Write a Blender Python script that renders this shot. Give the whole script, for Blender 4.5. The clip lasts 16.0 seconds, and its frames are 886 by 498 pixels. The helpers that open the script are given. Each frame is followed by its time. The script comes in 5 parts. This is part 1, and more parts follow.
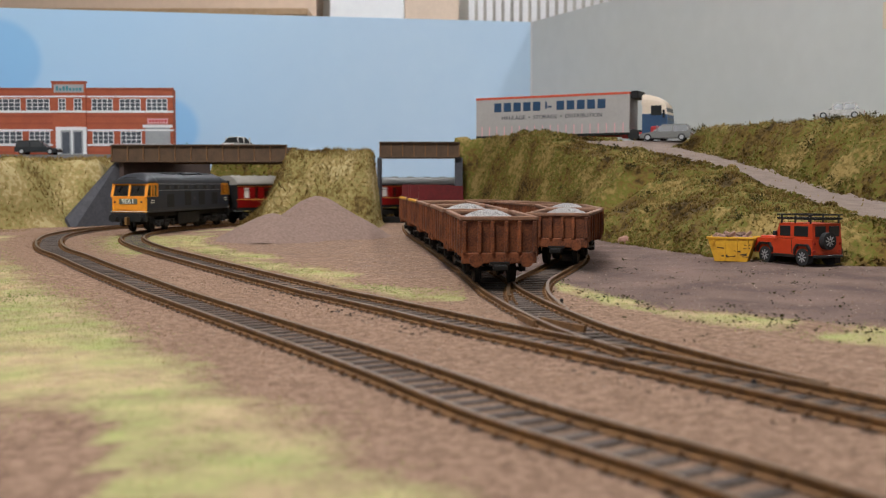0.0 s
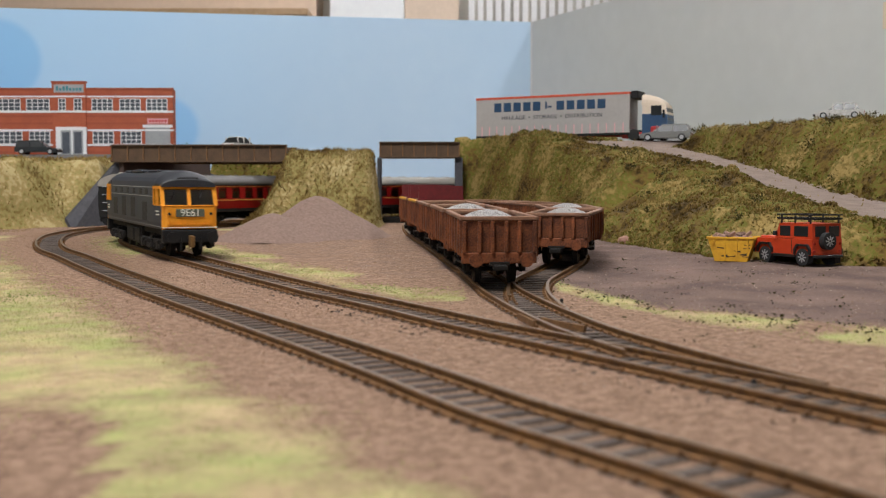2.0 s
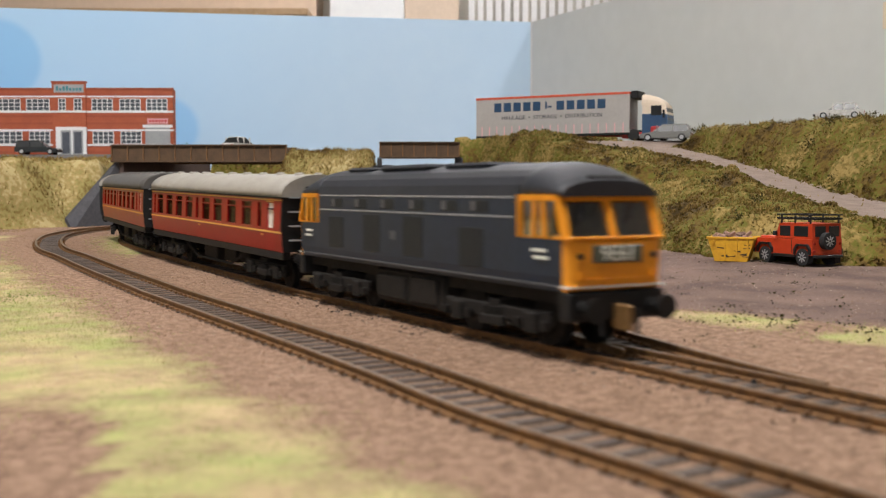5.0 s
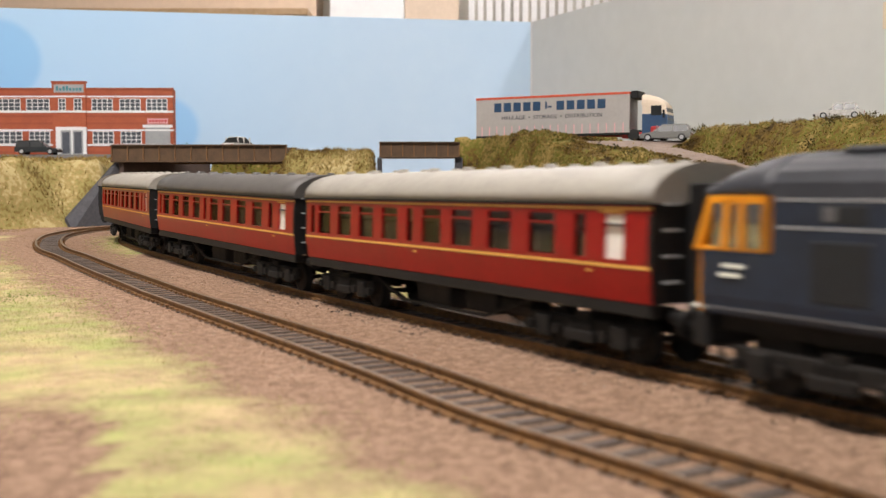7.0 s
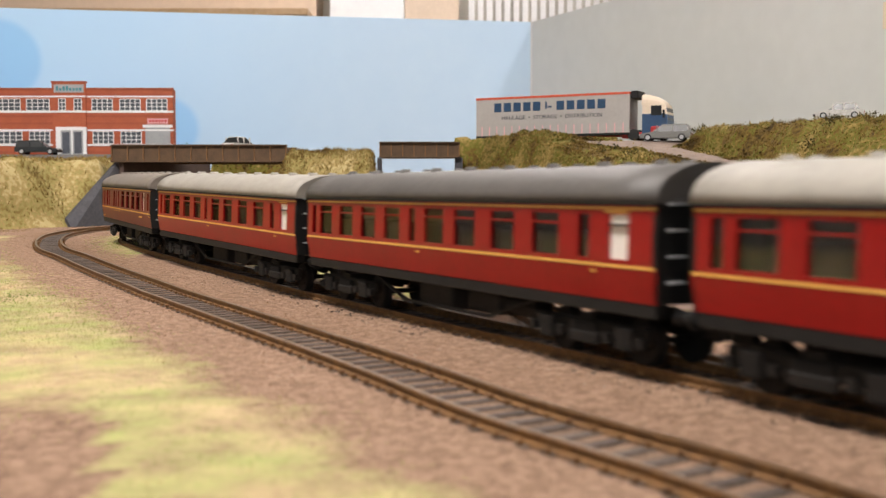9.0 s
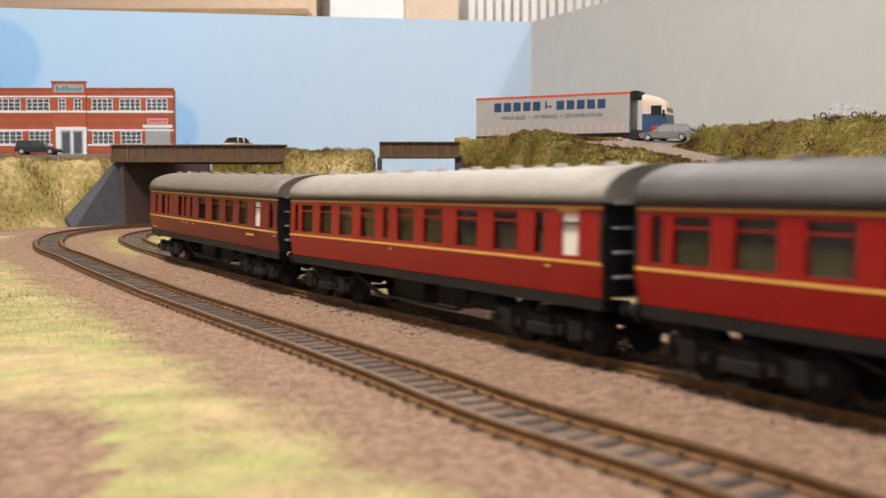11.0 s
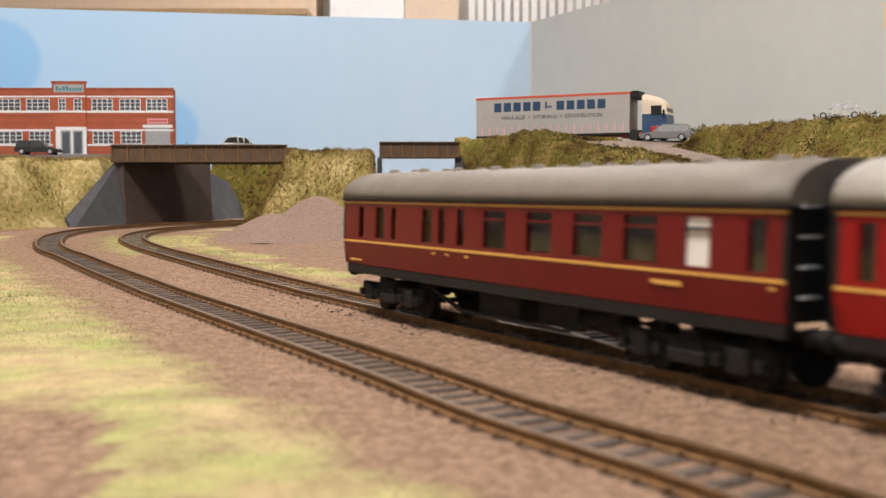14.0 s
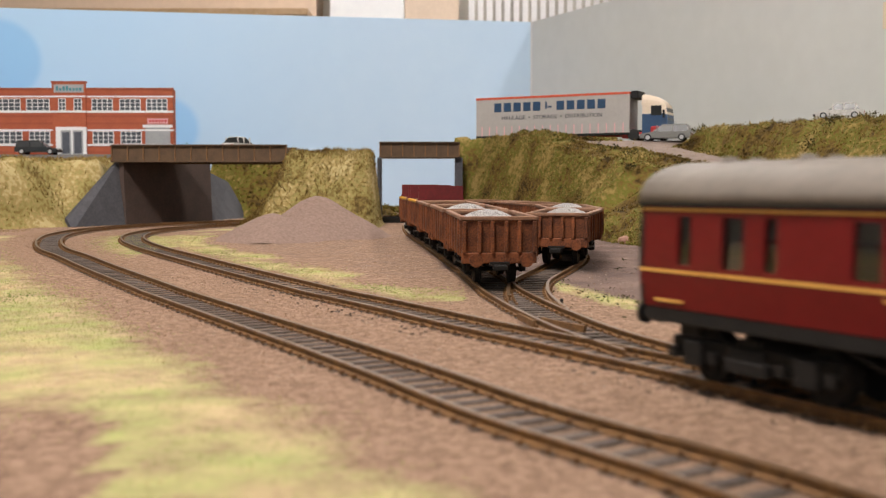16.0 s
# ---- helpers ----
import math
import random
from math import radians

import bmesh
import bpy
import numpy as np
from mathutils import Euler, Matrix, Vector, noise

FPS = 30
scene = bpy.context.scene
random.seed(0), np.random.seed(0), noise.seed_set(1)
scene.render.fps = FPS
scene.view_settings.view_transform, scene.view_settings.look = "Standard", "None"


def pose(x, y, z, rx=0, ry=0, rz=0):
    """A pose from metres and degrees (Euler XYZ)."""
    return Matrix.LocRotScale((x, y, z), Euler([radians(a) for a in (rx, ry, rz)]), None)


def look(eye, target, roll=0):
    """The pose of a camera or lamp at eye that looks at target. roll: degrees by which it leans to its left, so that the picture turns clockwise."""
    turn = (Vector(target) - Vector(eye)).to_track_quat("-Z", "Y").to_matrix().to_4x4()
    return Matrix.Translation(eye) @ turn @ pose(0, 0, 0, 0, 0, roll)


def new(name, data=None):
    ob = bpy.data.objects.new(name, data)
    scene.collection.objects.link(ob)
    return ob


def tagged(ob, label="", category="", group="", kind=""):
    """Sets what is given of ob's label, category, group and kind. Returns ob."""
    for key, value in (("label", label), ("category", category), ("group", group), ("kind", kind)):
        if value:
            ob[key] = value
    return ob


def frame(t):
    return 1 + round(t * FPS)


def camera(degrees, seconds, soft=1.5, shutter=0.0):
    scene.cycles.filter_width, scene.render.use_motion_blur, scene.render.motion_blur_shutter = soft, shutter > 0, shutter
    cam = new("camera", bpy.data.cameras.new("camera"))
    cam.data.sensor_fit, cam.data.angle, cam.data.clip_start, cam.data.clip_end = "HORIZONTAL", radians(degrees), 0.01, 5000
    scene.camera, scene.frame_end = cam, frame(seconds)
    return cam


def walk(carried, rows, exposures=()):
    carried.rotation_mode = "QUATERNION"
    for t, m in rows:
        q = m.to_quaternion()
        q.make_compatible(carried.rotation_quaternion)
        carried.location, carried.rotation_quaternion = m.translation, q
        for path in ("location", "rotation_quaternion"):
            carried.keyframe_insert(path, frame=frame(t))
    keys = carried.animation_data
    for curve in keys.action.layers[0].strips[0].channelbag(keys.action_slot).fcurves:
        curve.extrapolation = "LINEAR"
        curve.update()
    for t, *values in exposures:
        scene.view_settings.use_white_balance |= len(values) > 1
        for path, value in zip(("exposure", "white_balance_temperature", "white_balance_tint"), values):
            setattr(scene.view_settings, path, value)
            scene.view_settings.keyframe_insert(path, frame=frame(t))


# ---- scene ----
cam = camera(47.07, 16.0, soft=1.15, shutter=0.75)
EYE = pose(0, 0, 0.044, 90 - 3.275, 0, 0)
cam.data.dof.use_dof = True
cam.data.dof.focus_distance = 0.62
cam.data.dof.aperture_fstop = 25
walk(cam, [(0.0, EYE), (16.0, EYE)],
     exposures=[(0.0, 0.10, 5950, 8), (1.5, 0.15, 6000, 8), (3.0, 0.15, 6050, 8), (4.2, 0.19, 6100, 8), (6.3, 0.54, 6450, 11), (9.2, 0.54, 6500, 11), (14.0, 0.48, 6550, 11), (16.0, 0.40, 6500, 11)])

# ---- light: a window behind the camera, two ceiling lamps and an added one ----
world = bpy.data.worlds.new("room_air")
scene.world = world
world.use_nodes = True
sky = world.node_tree.nodes.new("ShaderNodeTexSky")
sky.sky_type, sky.sun_disc, sky.sun_elevation, sky.sun_rotation = "NISHITA", False, radians(35), radians(200)
world.node_tree.links.new(sky.outputs[0], world.node_tree.nodes["Background"].inputs[0])
world.node_tree.nodes["Background"].inputs[1].default_value = 0.1


def lamp(name, eye, target, sx, sy, watts, colour):
    data = bpy.data.lights.new(name, "AREA")
    data.shape, data.size, data.size_y, data.energy, data.color = "RECTANGLE", sx, sy, watts, colour
    ob = new(name, data)
    ob.matrix_world = look(eye, target)
    return ob


lamp("window_light", (-1.0, -2.59, 0.95), (-0.1, 0.9, 0.05), 1.2, 0.8, 7, (0.90, 0.96, 1.0))
lamp("ceiling_light", (-0.40, 0.0, 1.50), (-0.25, 0.55, 0), 0.6, 0.35, 48, (1.0, 0.93, 0.87))
lamp("ceiling_light", (1.15, 0.95, 1.50), (0.0, 1.5, 0.2), 0.3, 0.2, 15, (1.0, 0.95, 0.90))
# Added, no such lamp known: brightens the room wall behind the boards.
lamp("ceiling_light", (0.1, 2.45, 1.50), (0.1, 2.45, 0), 0.7, 0.4, 16, (1.0, 0.95, 0.92))

# ---- materials ----


def mat(name, a, b=None, rough=0.7, metal=0.0, scale=400.0, bump=0.15, fine=3.0, vary=0.0, spec=0.5, attr=None, spread=0.25):
    """Two colours mixed by noise at two scales, with relief; attr: list of (attribute, colour, colour2) laid over it."""
    m = bpy.data.materials.new(name)
    m.use_nodes = True
    nt = m.node_tree
    N, K = nt.nodes, nt.links
    bs = N["Principled BSDF"]
    bs.inputs["Roughness"].default_value, bs.inputs["Metallic"].default_value = rough, metal
    bs.inputs["Specular IOR Level"].default_value = spec
    b = b or tuple(c * 0.72 for c in a)
    tc = N.new("ShaderNodeTexCoord")
    n1, n2 = N.new("ShaderNodeTexNoise"), N.new("ShaderNodeTexNoise")
    for n, s in ((n1, scale), (n2, scale * fine * 2.1)):
        n.inputs["Scale"].default_value, n.inputs["Detail"].default_value = s, 5
        K.new(tc.outputs["Object"], n.inputs["Vector"])
    add = N.new("ShaderNodeMath")
    add.operation = "ADD"
    K.new(n1.outputs[0], add.inputs[0]), K.new(n2.outputs[0], add.inputs[1])
    ramp = N.new("ShaderNodeMapRange")
    ramp.inputs[1].default_value, ramp.inputs[2].default_value = 1 - spread, 1 + spread
    K.new(add.outputs[0], ramp.inputs[0])

    def mix(fac, c1, c2):
        mx = N.new("ShaderNodeMix")
        mx.data_type = "RGBA"
        for sock, v in ((mx.inputs[0], fac), (mx.inputs[6], c1), (mx.inputs[7], c2)):
            if isinstance(v, tuple):
                sock.default_value = (*v, 1)
            elif isinstance(v, float):
                sock.default_value = v
            else:
                K.new(v, sock)
        return mx.outputs[2]

    col = mix(ramp.outputs[0], a, b)
    for name_, c1, c2 in attr or ():
        at = N.new("ShaderNodeAttribute")
        at.attribute_name = name_
        n3 = N.new("ShaderNodeTexNoise")
        n3.inputs["Scale"].default_value, n3.inputs["Detail"].default_value = 26, 8
        K.new(tc.outputs["Object"], n3.inputs["Vector"])
        mr = N.new("ShaderNodeMapRange")
        mr.inputs[1].default_value, mr.inputs[2].default_value = 0.80, 1.20
        both = N.new("ShaderNodeMath")
        both.operation = "ADD"
        K.new(n3.outputs[0], both.inputs[0]), K.new(n2.outputs[0], both.inputs[1])
        K.new(both.outputs[0], mr.inputs[0])
        ad = N.new("ShaderNodeMath")
        ad.operation = "MULTIPLY_ADD"
        K.new(at.outputs["Fac"], ad.inputs[0])
        ad.inputs[1].default_value = 2.2
        n4 = N.new("ShaderNodeTexNoise")
        n4.inputs["Scale"].default_value, n4.inputs["Detail"].default_value, n4.inputs["Roughness"].default_value = 75, 9, 0.68
        K.new(tc.outputs["Object"], n4.inputs["Vector"])
        sub = N.new("ShaderNodeMath")
        sub.operation = "MULTIPLY_ADD"
        K.new(n4.outputs[0], sub.inputs[0])
        sub.inputs[1].default_value, sub.inputs[2].default_value = -2.4, 0.65
        K.new(sub.outputs[0], ad.inputs[2])
        ad.use_clamp = True
        col = mix(ad.outputs[0], col, mix(mr.outputs[0], c1, c2))
    if vary:
        oi = N.new("ShaderNodeObjectInfo")
        mr = N.new("ShaderNodeMapRange")
        mr.inputs[3].default_value, mr.inputs[4].default_value = 1 - vary, 1 + vary
        K.new(oi.outputs["Random"], mr.inputs[0])
        hs = N.new("ShaderNodeHueSaturation")
        K.new(mr.outputs[0], hs.inputs["Value"])
        K.new(col, hs.inputs["Color"])
        col = hs.outputs[0]
    K.new(col, bs.inputs["Base Color"])
    if bump:
        bp = N.new("ShaderNodeBump")
        bp.inputs["Strength"].default_value, bp.inputs["Distance"].default_value = bump, 0.0006
        K.new(add.outputs[0], bp.inputs["Height"])
        K.new(bp.outputs[0], bs.inputs["Normal"])
    return m


def foliage(name, cols, rough=0.9):
    """Flock and crushed foam: colour varies piece by piece and in broad patches."""
    m = bpy.data.materials.new(name)
    m.use_nodes = True
    N, K = m.node_tree.nodes, m.node_tree.links
    bs = N["Principled BSDF"]
    bs.inputs["Roughness"].default_value = rough
    bs.inputs["Specular IOR Level"].default_value = 0.15
    tc, geo = N.new("ShaderNodeTexCoord"), N.new("ShaderNodeNewGeometry")
    n1, n2 = N.new("ShaderNodeTexNoise"), N.new("ShaderNodeTexNoise")
    n1.inputs["Scale"].default_value, n2.inputs["Scale"].default_value = 24, 210
    n1.inputs["Detail"].default_value = n2.inputs["Detail"].default_value = 5
    K.new(tc.outputs["Object"], n1.inputs["Vector"]), K.new(tc.outputs["Object"], n2.inputs["Vector"])
    s1, s2 = N.new("ShaderNodeMath"), N.new("ShaderNodeMath")
    s1.operation = s2.operation = "MULTIPLY_ADD"
    s1.inputs[1].default_value, s2.inputs[1].default_value = 1.6, 0.16
    K.new(n1.outputs[0], s1.inputs[0]), K.new(n2.outputs[0], s1.inputs[2])
    K.new(geo.outputs["Random Per Island"], s2.inputs[0]), K.new(s1.outputs[0], s2.inputs[2])
    mr = N.new("ShaderNodeMapRange")
    mr.inputs[1].default_value, mr.inputs[2].default_value = 1.08, 1.66
    K.new(s2.outputs[0], mr.inputs[0])
    cr = N.new("ShaderNodeValToRGB")
    cr.color_ramp.elements[0].color, cr.color_ramp.elements[1].color = (*cols[0], 1), (*cols[-1], 1)
    for i, c in enumerate(cols[1:-1], 1):
        cr.color_ramp.elements.new(i / (len(cols) - 1)).color = (*c, 1)
    K.new(mr.outputs[0], cr.inputs[0]), K.new(cr.outputs[0], bs.inputs["Base Color"])
    bp = N.new("ShaderNodeBump")
    bp.inputs["Strength"].default_value, bp.inputs["Distance"].default_value = 0.5, 0.002
    K.new(n2.outputs[0], bp.inputs["Height"]), K.new(bp.outputs[0], bs.inputs["Normal"])
    return m


def glass(name, tint, keep):
    m = bpy.data.materials.new(name)
    m.use_nodes = True
    N, K = m.node_tree.nodes, m.node_tree.links
    N.remove(N["Principled BSDF"])
    tr, gl, mx = N.new("ShaderNodeBsdfTransparent"), N.new("ShaderNodeBsdfGlossy"), N.new("ShaderNodeMixShader")
    tr.inputs[0].default_value, gl.inputs["Roughness"].default_value = (*tint, 1), 0.05
    mx.inputs[0].default_value = 1 - keep
    K.new(tr.outputs[0], mx.inputs[1]), K.new(gl.outputs[0], mx.inputs[2])
    K.new(mx.outputs[0], N["Material Output"].inputs[0])
    return m


M_GROUND = mat("earth", (0.40, 0.262, 0.182), (0.19, 0.118, 0.078), 0.95, 0, 420, 1.0, 4.0, spec=0.15, spread=0.13,
               attr=[("yard", (0.25, 0.172, 0.145), (0.12, 0.084, 0.072)), ("grass", (0.36, 0.44, 0.13), (0.68, 0.50, 0.30)), ("bed", (0.21, 0.15, 0.11), (0.10, 0.068, 0.05))])
M_GRASS = foliage("static_grass", [(0.15, 0.20, 0.045), (0.31, 0.36, 0.10), (0.45, 0.40, 0.17), (0.54, 0.38, 0.19)])
M_BANK = foliage("bank_flock", [(0.046, 0.029, 0.009), (0.095, 0.059, 0.016), (0.15, 0.098, 0.024), (0.118, 0.120, 0.019), (0.175, 0.128, 0.035), (0.28, 0.20, 0.068)])
M_BUSH = foliage("bush_foam", [(0.020, 0.019, 0.007), (0.046, 0.042, 0.012), (0.085, 0.070, 0.022)])
M_SHRUB = foliage("shrub_green", [(0.012, 0.035, 0.020), (0.025, 0.060, 0.032), (0.05, 0.09, 0.05)])
M_DRY = foliage("dry_fibre", [(0.14, 0.085, 0.025), (0.23, 0.155, 0.045), (0.34, 0.25, 0.09)])
M_PALE = foliage("pale_flock", [(0.12, 0.082, 0.026), (0.22, 0.155, 0.05), (0.29, 0.25, 0.09), (0.33, 0.24, 0.095), (0.46, 0.37, 0.18)])
M_BALLAST = mat("ballast", (0.44, 0.29, 0.19), (0.24, 0.155, 0.10), 0.95, 0, 700, 0.5, 3, spec=0.2)
M_ROADDIRT = mat("dirt_road", (0.26, 0.20, 0.165), (0.185, 0.14, 0.115), 0.95, 0, 120, 0.4, 5, spec=0.2)
M_HEAP = mat("sand", (0.31, 0.215, 0.175), (0.20, 0.136, 0.108), 0.95, 0, 420, 0.8, 4, spec=0.15)
M_SLEEPER = mat("sleeper_brown", (0.125, 0.098, 0.082), (0.060, 0.046, 0.038), 0.8, 0, 300, 0.4, 3, vary=0.3, spec=0.25)
M_RUST = mat("rail_rust", (0.23, 0.112, 0.034), (0.10, 0.048, 0.018), 0.75, 0, 300, 0.3)
M_STEEL = mat("rail_head", (0.17, 0.105, 0.055), (0.10, 0.06, 0.032), 0.45, 0.35, 200, 0.1)
M_GIRDER = mat("girder_brown", (0.115, 0.065, 0.03), (0.065, 0.036, 0.018), 0.7, 0, 120, 0.3)
M_BRICKDARK = mat("tunnel_brown", (0.085, 0.055, 0.045), (0.06, 0.042, 0.035), 0.85, 0, 60, 0.2)
M_SLATE = mat("wing_grey", (0.075, 0.075, 0.084), (0.048, 0.048, 0.056), 0.85, 0, 60, 0.2)


def sky_paint():
    """Sky board: deeper blue at one end, paler at the other, with two soft deeper-blue patches."""
    m = mat("backscene_blue", (0.52, 0.67, 0.84), (0.49, 0.645, 0.825), 0.7, 0, 5, 0.05)
    N, K = m.node_tree.nodes, m.node_tree.links
    bs = N["Principled BSDF"]
    col = bs.inputs["Base Color"].links[0].from_socket
    tc = N.new("ShaderNodeTexCoord")
    xyz = N.new("ShaderNodeSeparateXYZ")
    K.new(tc.outputs["Object"], xyz.inputs[0])
    fade = N.new("ShaderNodeMapRange")
    fade.interpolation_type = "SMOOTHSTEP"
    fade.inputs[1].default_value, fade.inputs[2].default_value, fade.inputs[3].default_value, fade.inputs[4].default_value = -0.75, 0.0, 1.0, 0.0
    K.new(xyz.outputs[0], fade.inputs[0])
    facs = [fade.outputs[0]]
    for centre, size in (((-0.462, 1.712, 0.147), 0.052), ((-0.722, 1.667, 0.255), 0.066)):
        far = N.new("ShaderNodeVectorMath")
        far.operation = "DISTANCE"
        K.new(tc.outputs["Object"], far.inputs[0])
        far.inputs[1].default_value = centre
        mr = N.new("ShaderNodeMapRange")
        mr.interpolation_type = "SMOOTHSTEP"
        mr.inputs[1].default_value, mr.inputs[2].default_value, mr.inputs[3].default_value, mr.inputs[4].default_value = size - 0.008, size + 0.008, 0.75, 0.0
        K.new(far.outputs["Value"], mr.inputs[0])
        facs.append(mr.outputs[0])
    for f, c in zip(facs, ((0.44, 0.67, 0.93), (0.25, 0.53, 0.88), (0.25, 0.53, 0.88))):
        mx = N.new("ShaderNodeMix")
        mx.data_type = "RGBA"
        K.new(f, mx.inputs[0]), K.new(col, mx.inputs[6])
        mx.inputs[7].default_value = (*c, 1)
        col = mx.outputs[2]
    K.new(col, bs.inputs["Base Color"])
    return m


M_SKY = sky_paint()
M_SKY2 = mat("backscene_grey", (0.61, 0.62, 0.61), (0.58, 0.59, 0.58), 0.7, 0, 7, 0.05)
M_ROOMWALL = mat("room_paint", (0.58, 0.55, 0.50), (0.54, 0.51, 0.46), 0.8, 0, 4, 0.03)
M_CEIL = mat("ceiling_paint", (0.58, 0.57, 0.54), (0.55, 0.54, 0.51), 0.9, 0, 4, 0.03)
M_CARPET = mat("carpet", (0.10, 0.085, 0.075), (0.07, 0.06, 0.05), 0.95, 0, 40, 0.3)
M_WOOD = mat("pine", (0.46, 0.31, 0.18), (0.36, 0.23, 0.12), 0.6, 0, 12, 0.1)
M_CARD = mat("cardboard", (0.66, 0.52, 0.40), (0.60, 0.47, 0.36), 0.85, 0, 15, 0.1)
M_WHITE = mat("white_paint", (0.80, 0.80, 0.80), (0.74, 0.74, 0.75), 0.5, 0, 40, 0.05)
M_CURTAIN = mat("blind_fabric", (0.78, 0.76, 0.75), (0.70, 0.68, 0.68), 0.85, 0, 30, 0.1)
M_BLACK = mat("black_plastic", (0.014, 0.013, 0.013), (0.008, 0.008, 0.008), 0.6, 0, 150, 0.15, spec=0.3)
M_SOOT = mat("underframe", (0.017, 0.014, 0.012), (0.008, 0.007, 0.006), 0.75, 0, 200, 0.3, spec=0.25)
M_MAROON = mat("maroon", (0.27, 0.007, 0.007), (0.22, 0.005, 0.005), 0.30, 0, 60, 0.02, spec=0.3)
M_MAROON2 = mat("maroon_brown", (0.145, 0.007, 0.008), (0.115, 0.005, 0.006), 0.38, 0, 60, 0.02, spec=0.3)
M_LINE = mat("yellow_line", (0.72, 0.40, 0.09), (0.62, 0.33, 0.07), 0.5)
M_ROOFW = mat("roof_pale", (0.33, 0.305, 0.265), (0.27, 0.25, 0.22), 0.6, 0, 60, 0.08)
M_ROOFG = mat("roof_grey", (0.10, 0.092, 0.086), (0.075, 0.069, 0.065), 0.55, 0, 60, 0.08)
M_ROOFB = mat("roof_tan", (0.19, 0.160, 0.134), (0.15, 0.127, 0.106), 0.6, 0, 60, 0.08)
M_GLASS = glass("window_glass", (0.74, 0.72, 0.70), 0.94)
M_CABGLASS = glass("cab_glass", (0.5, 0.5, 0.52), 0.66)
M_FROST = mat("frosted_glass", (0.78, 0.74, 0.68), (0.72, 0.68, 0.62), 0.3, 0, 60, 0.02)
M_SEAT = mat("seat_brown", (0.20, 0.13, 0.10), (0.13, 0.08, 0.06), 0.85, 0, 100, 0.1)
M_CREAM = mat("interior_cream", (0.42, 0.37, 0.31), (0.36, 0.31, 0.26), 0.8, 0, 60, 0.05)
M_BLUE = mat("loco_blue", (0.012, 0.022, 0.044), (0.008, 0.015, 0.030), 0.48, 0, 70, 0.05)
M_LROOF = mat("loco_roof", (0.026, 0.028, 0.036), (0.018, 0.020, 0.026), 0.55, 0, 70, 0.1)
M_YELLOW = mat("loco_yellow", (0.80, 0.31, 0.010), (0.66, 0.24, 0.008), 0.5, 0, 60, 0.04)
M_PANEL = mat("grille_dark", (0.009, 0.012, 0.016), (0.006, 0.008, 0.011), 0.6, 0, 300, 0.2)
M_WAGON = mat("wagon_bauxite", (0.215, 0.066, 0.022), (0.082, 0.028, 0.013), 0.72, 0, 150, 0.4, 4, vary=0.18, spec=0.3, spread=0.2)
M_WAGONIN = mat("wagon_inside", (0.17, 0.10, 0.065), (0.10, 0.06, 0.042), 0.85, 0, 90, 0.3)
M_WAGONRED = mat("wagon_red", (0.16, 0.012, 0.012), (0.11, 0.009, 0.009), 0.6, 0, 60, 0.05)
M_RIM = mat("worn_rim", (0.27, 0.135, 0.075), (0.16, 0.08, 0.045), 0.7, 0, 200, 0.2)
M_STONE = mat("load_stone", (0.56, 0.54, 0.53), (0.34, 0.32, 0.31), 0.9, 0, 500, 0.3)
M_BRICK = mat("printed_brick", (0.43, 0.105, 0.045), (0.36, 0.085, 0.038), 0.75, 0, 60, 0.05)
M_BRICK2 = mat("brick_band", (0.37, 0.088, 0.040), (0.31, 0.07, 0.034), 0.75, 0, 60, 0.05)
M_PANE = mat("dark_pane", (0.10, 0.11, 0.13), (0.07, 0.075, 0.09), 0.25, 0, 30, 0.02)
M_SHUTTER = mat("shutter_grey", (0.36, 0.37, 0.38), (0.31, 0.32, 0.33), 0.5, 0, 60, 0.05)
M_PINK = mat("pink_sign", (0.72, 0.36, 0.37), (0.66, 0.31, 0.33), 0.6)
M_SIGNRED = mat("sign_red", (0.60, 0.06, 0.06), None, 0.6)
M_TEAL = mat("sign_teal", (0.06, 0.25, 0.30), None, 0.6)
M_TARMAC = mat("tarmac", (0.12, 0.115, 0.11), (0.08, 0.078, 0.075), 0.9, 0, 120, 0.3)
M_TRAILER = mat("curtain_cream", (0.40, 0.375, 0.355), (0.36, 0.34, 0.32), 0.55, 0, 40, 0.05)
M_ORANGE = mat("red_stripe", (0.58, 0.09, 0.04), (0.50, 0.07, 0.03), 0.55)
M_NAVY = mat("letter_blue", (0.012, 0.055, 0.13), None, 0.55)
M_INK = mat("letter_black", (0.04, 0.045, 0.06), None, 0.6)
M_CABBLUE = mat("cab_blue", (0.03, 0.075, 0.16), (0.022, 0.055, 0.12), 0.4)
M_CABCREAM = mat("cab_cream", (0.72, 0.60, 0.47), (0.66, 0.54, 0.42), 0.45)
M_RED = mat("chassis_red", (0.42, 0.02, 0.02), None, 0.5)
M_SILVER = mat("car_silver", (0.22, 0.215, 0.20), (0.17, 0.165, 0.155), 0.4, 0.3)
M_CARBLACK = mat("car_black", (0.015, 0.017, 0.018), None, 0.3)
M_CARWHITE = mat("car_white", (0.62, 0.60, 0.57), None, 0.4)
M_TYRE = mat("tyre_rubber", (0.02, 0.02, 0.02), (0.012, 0.012, 0.012), 0.85, 0, 400, 0.3)
M_ALLOY = mat("alloy", (0.55, 0.55, 0.55), None, 0.35, 0.5)
M_ROVER = mat("rover_orange", (0.50, 0.050, 0.014), (0.44, 0.042, 0.012), 0.34, 0, 60, 0.02)
M_LENS = mat("lamp_lens", (0.35, 0.04, 0.03), None, 0.25)
M_SKIP = mat("skip_yellow", (0.66, 0.35, 0.008), (0.52, 0.26, 0.008), 0.55, 0, 90, 0.1)
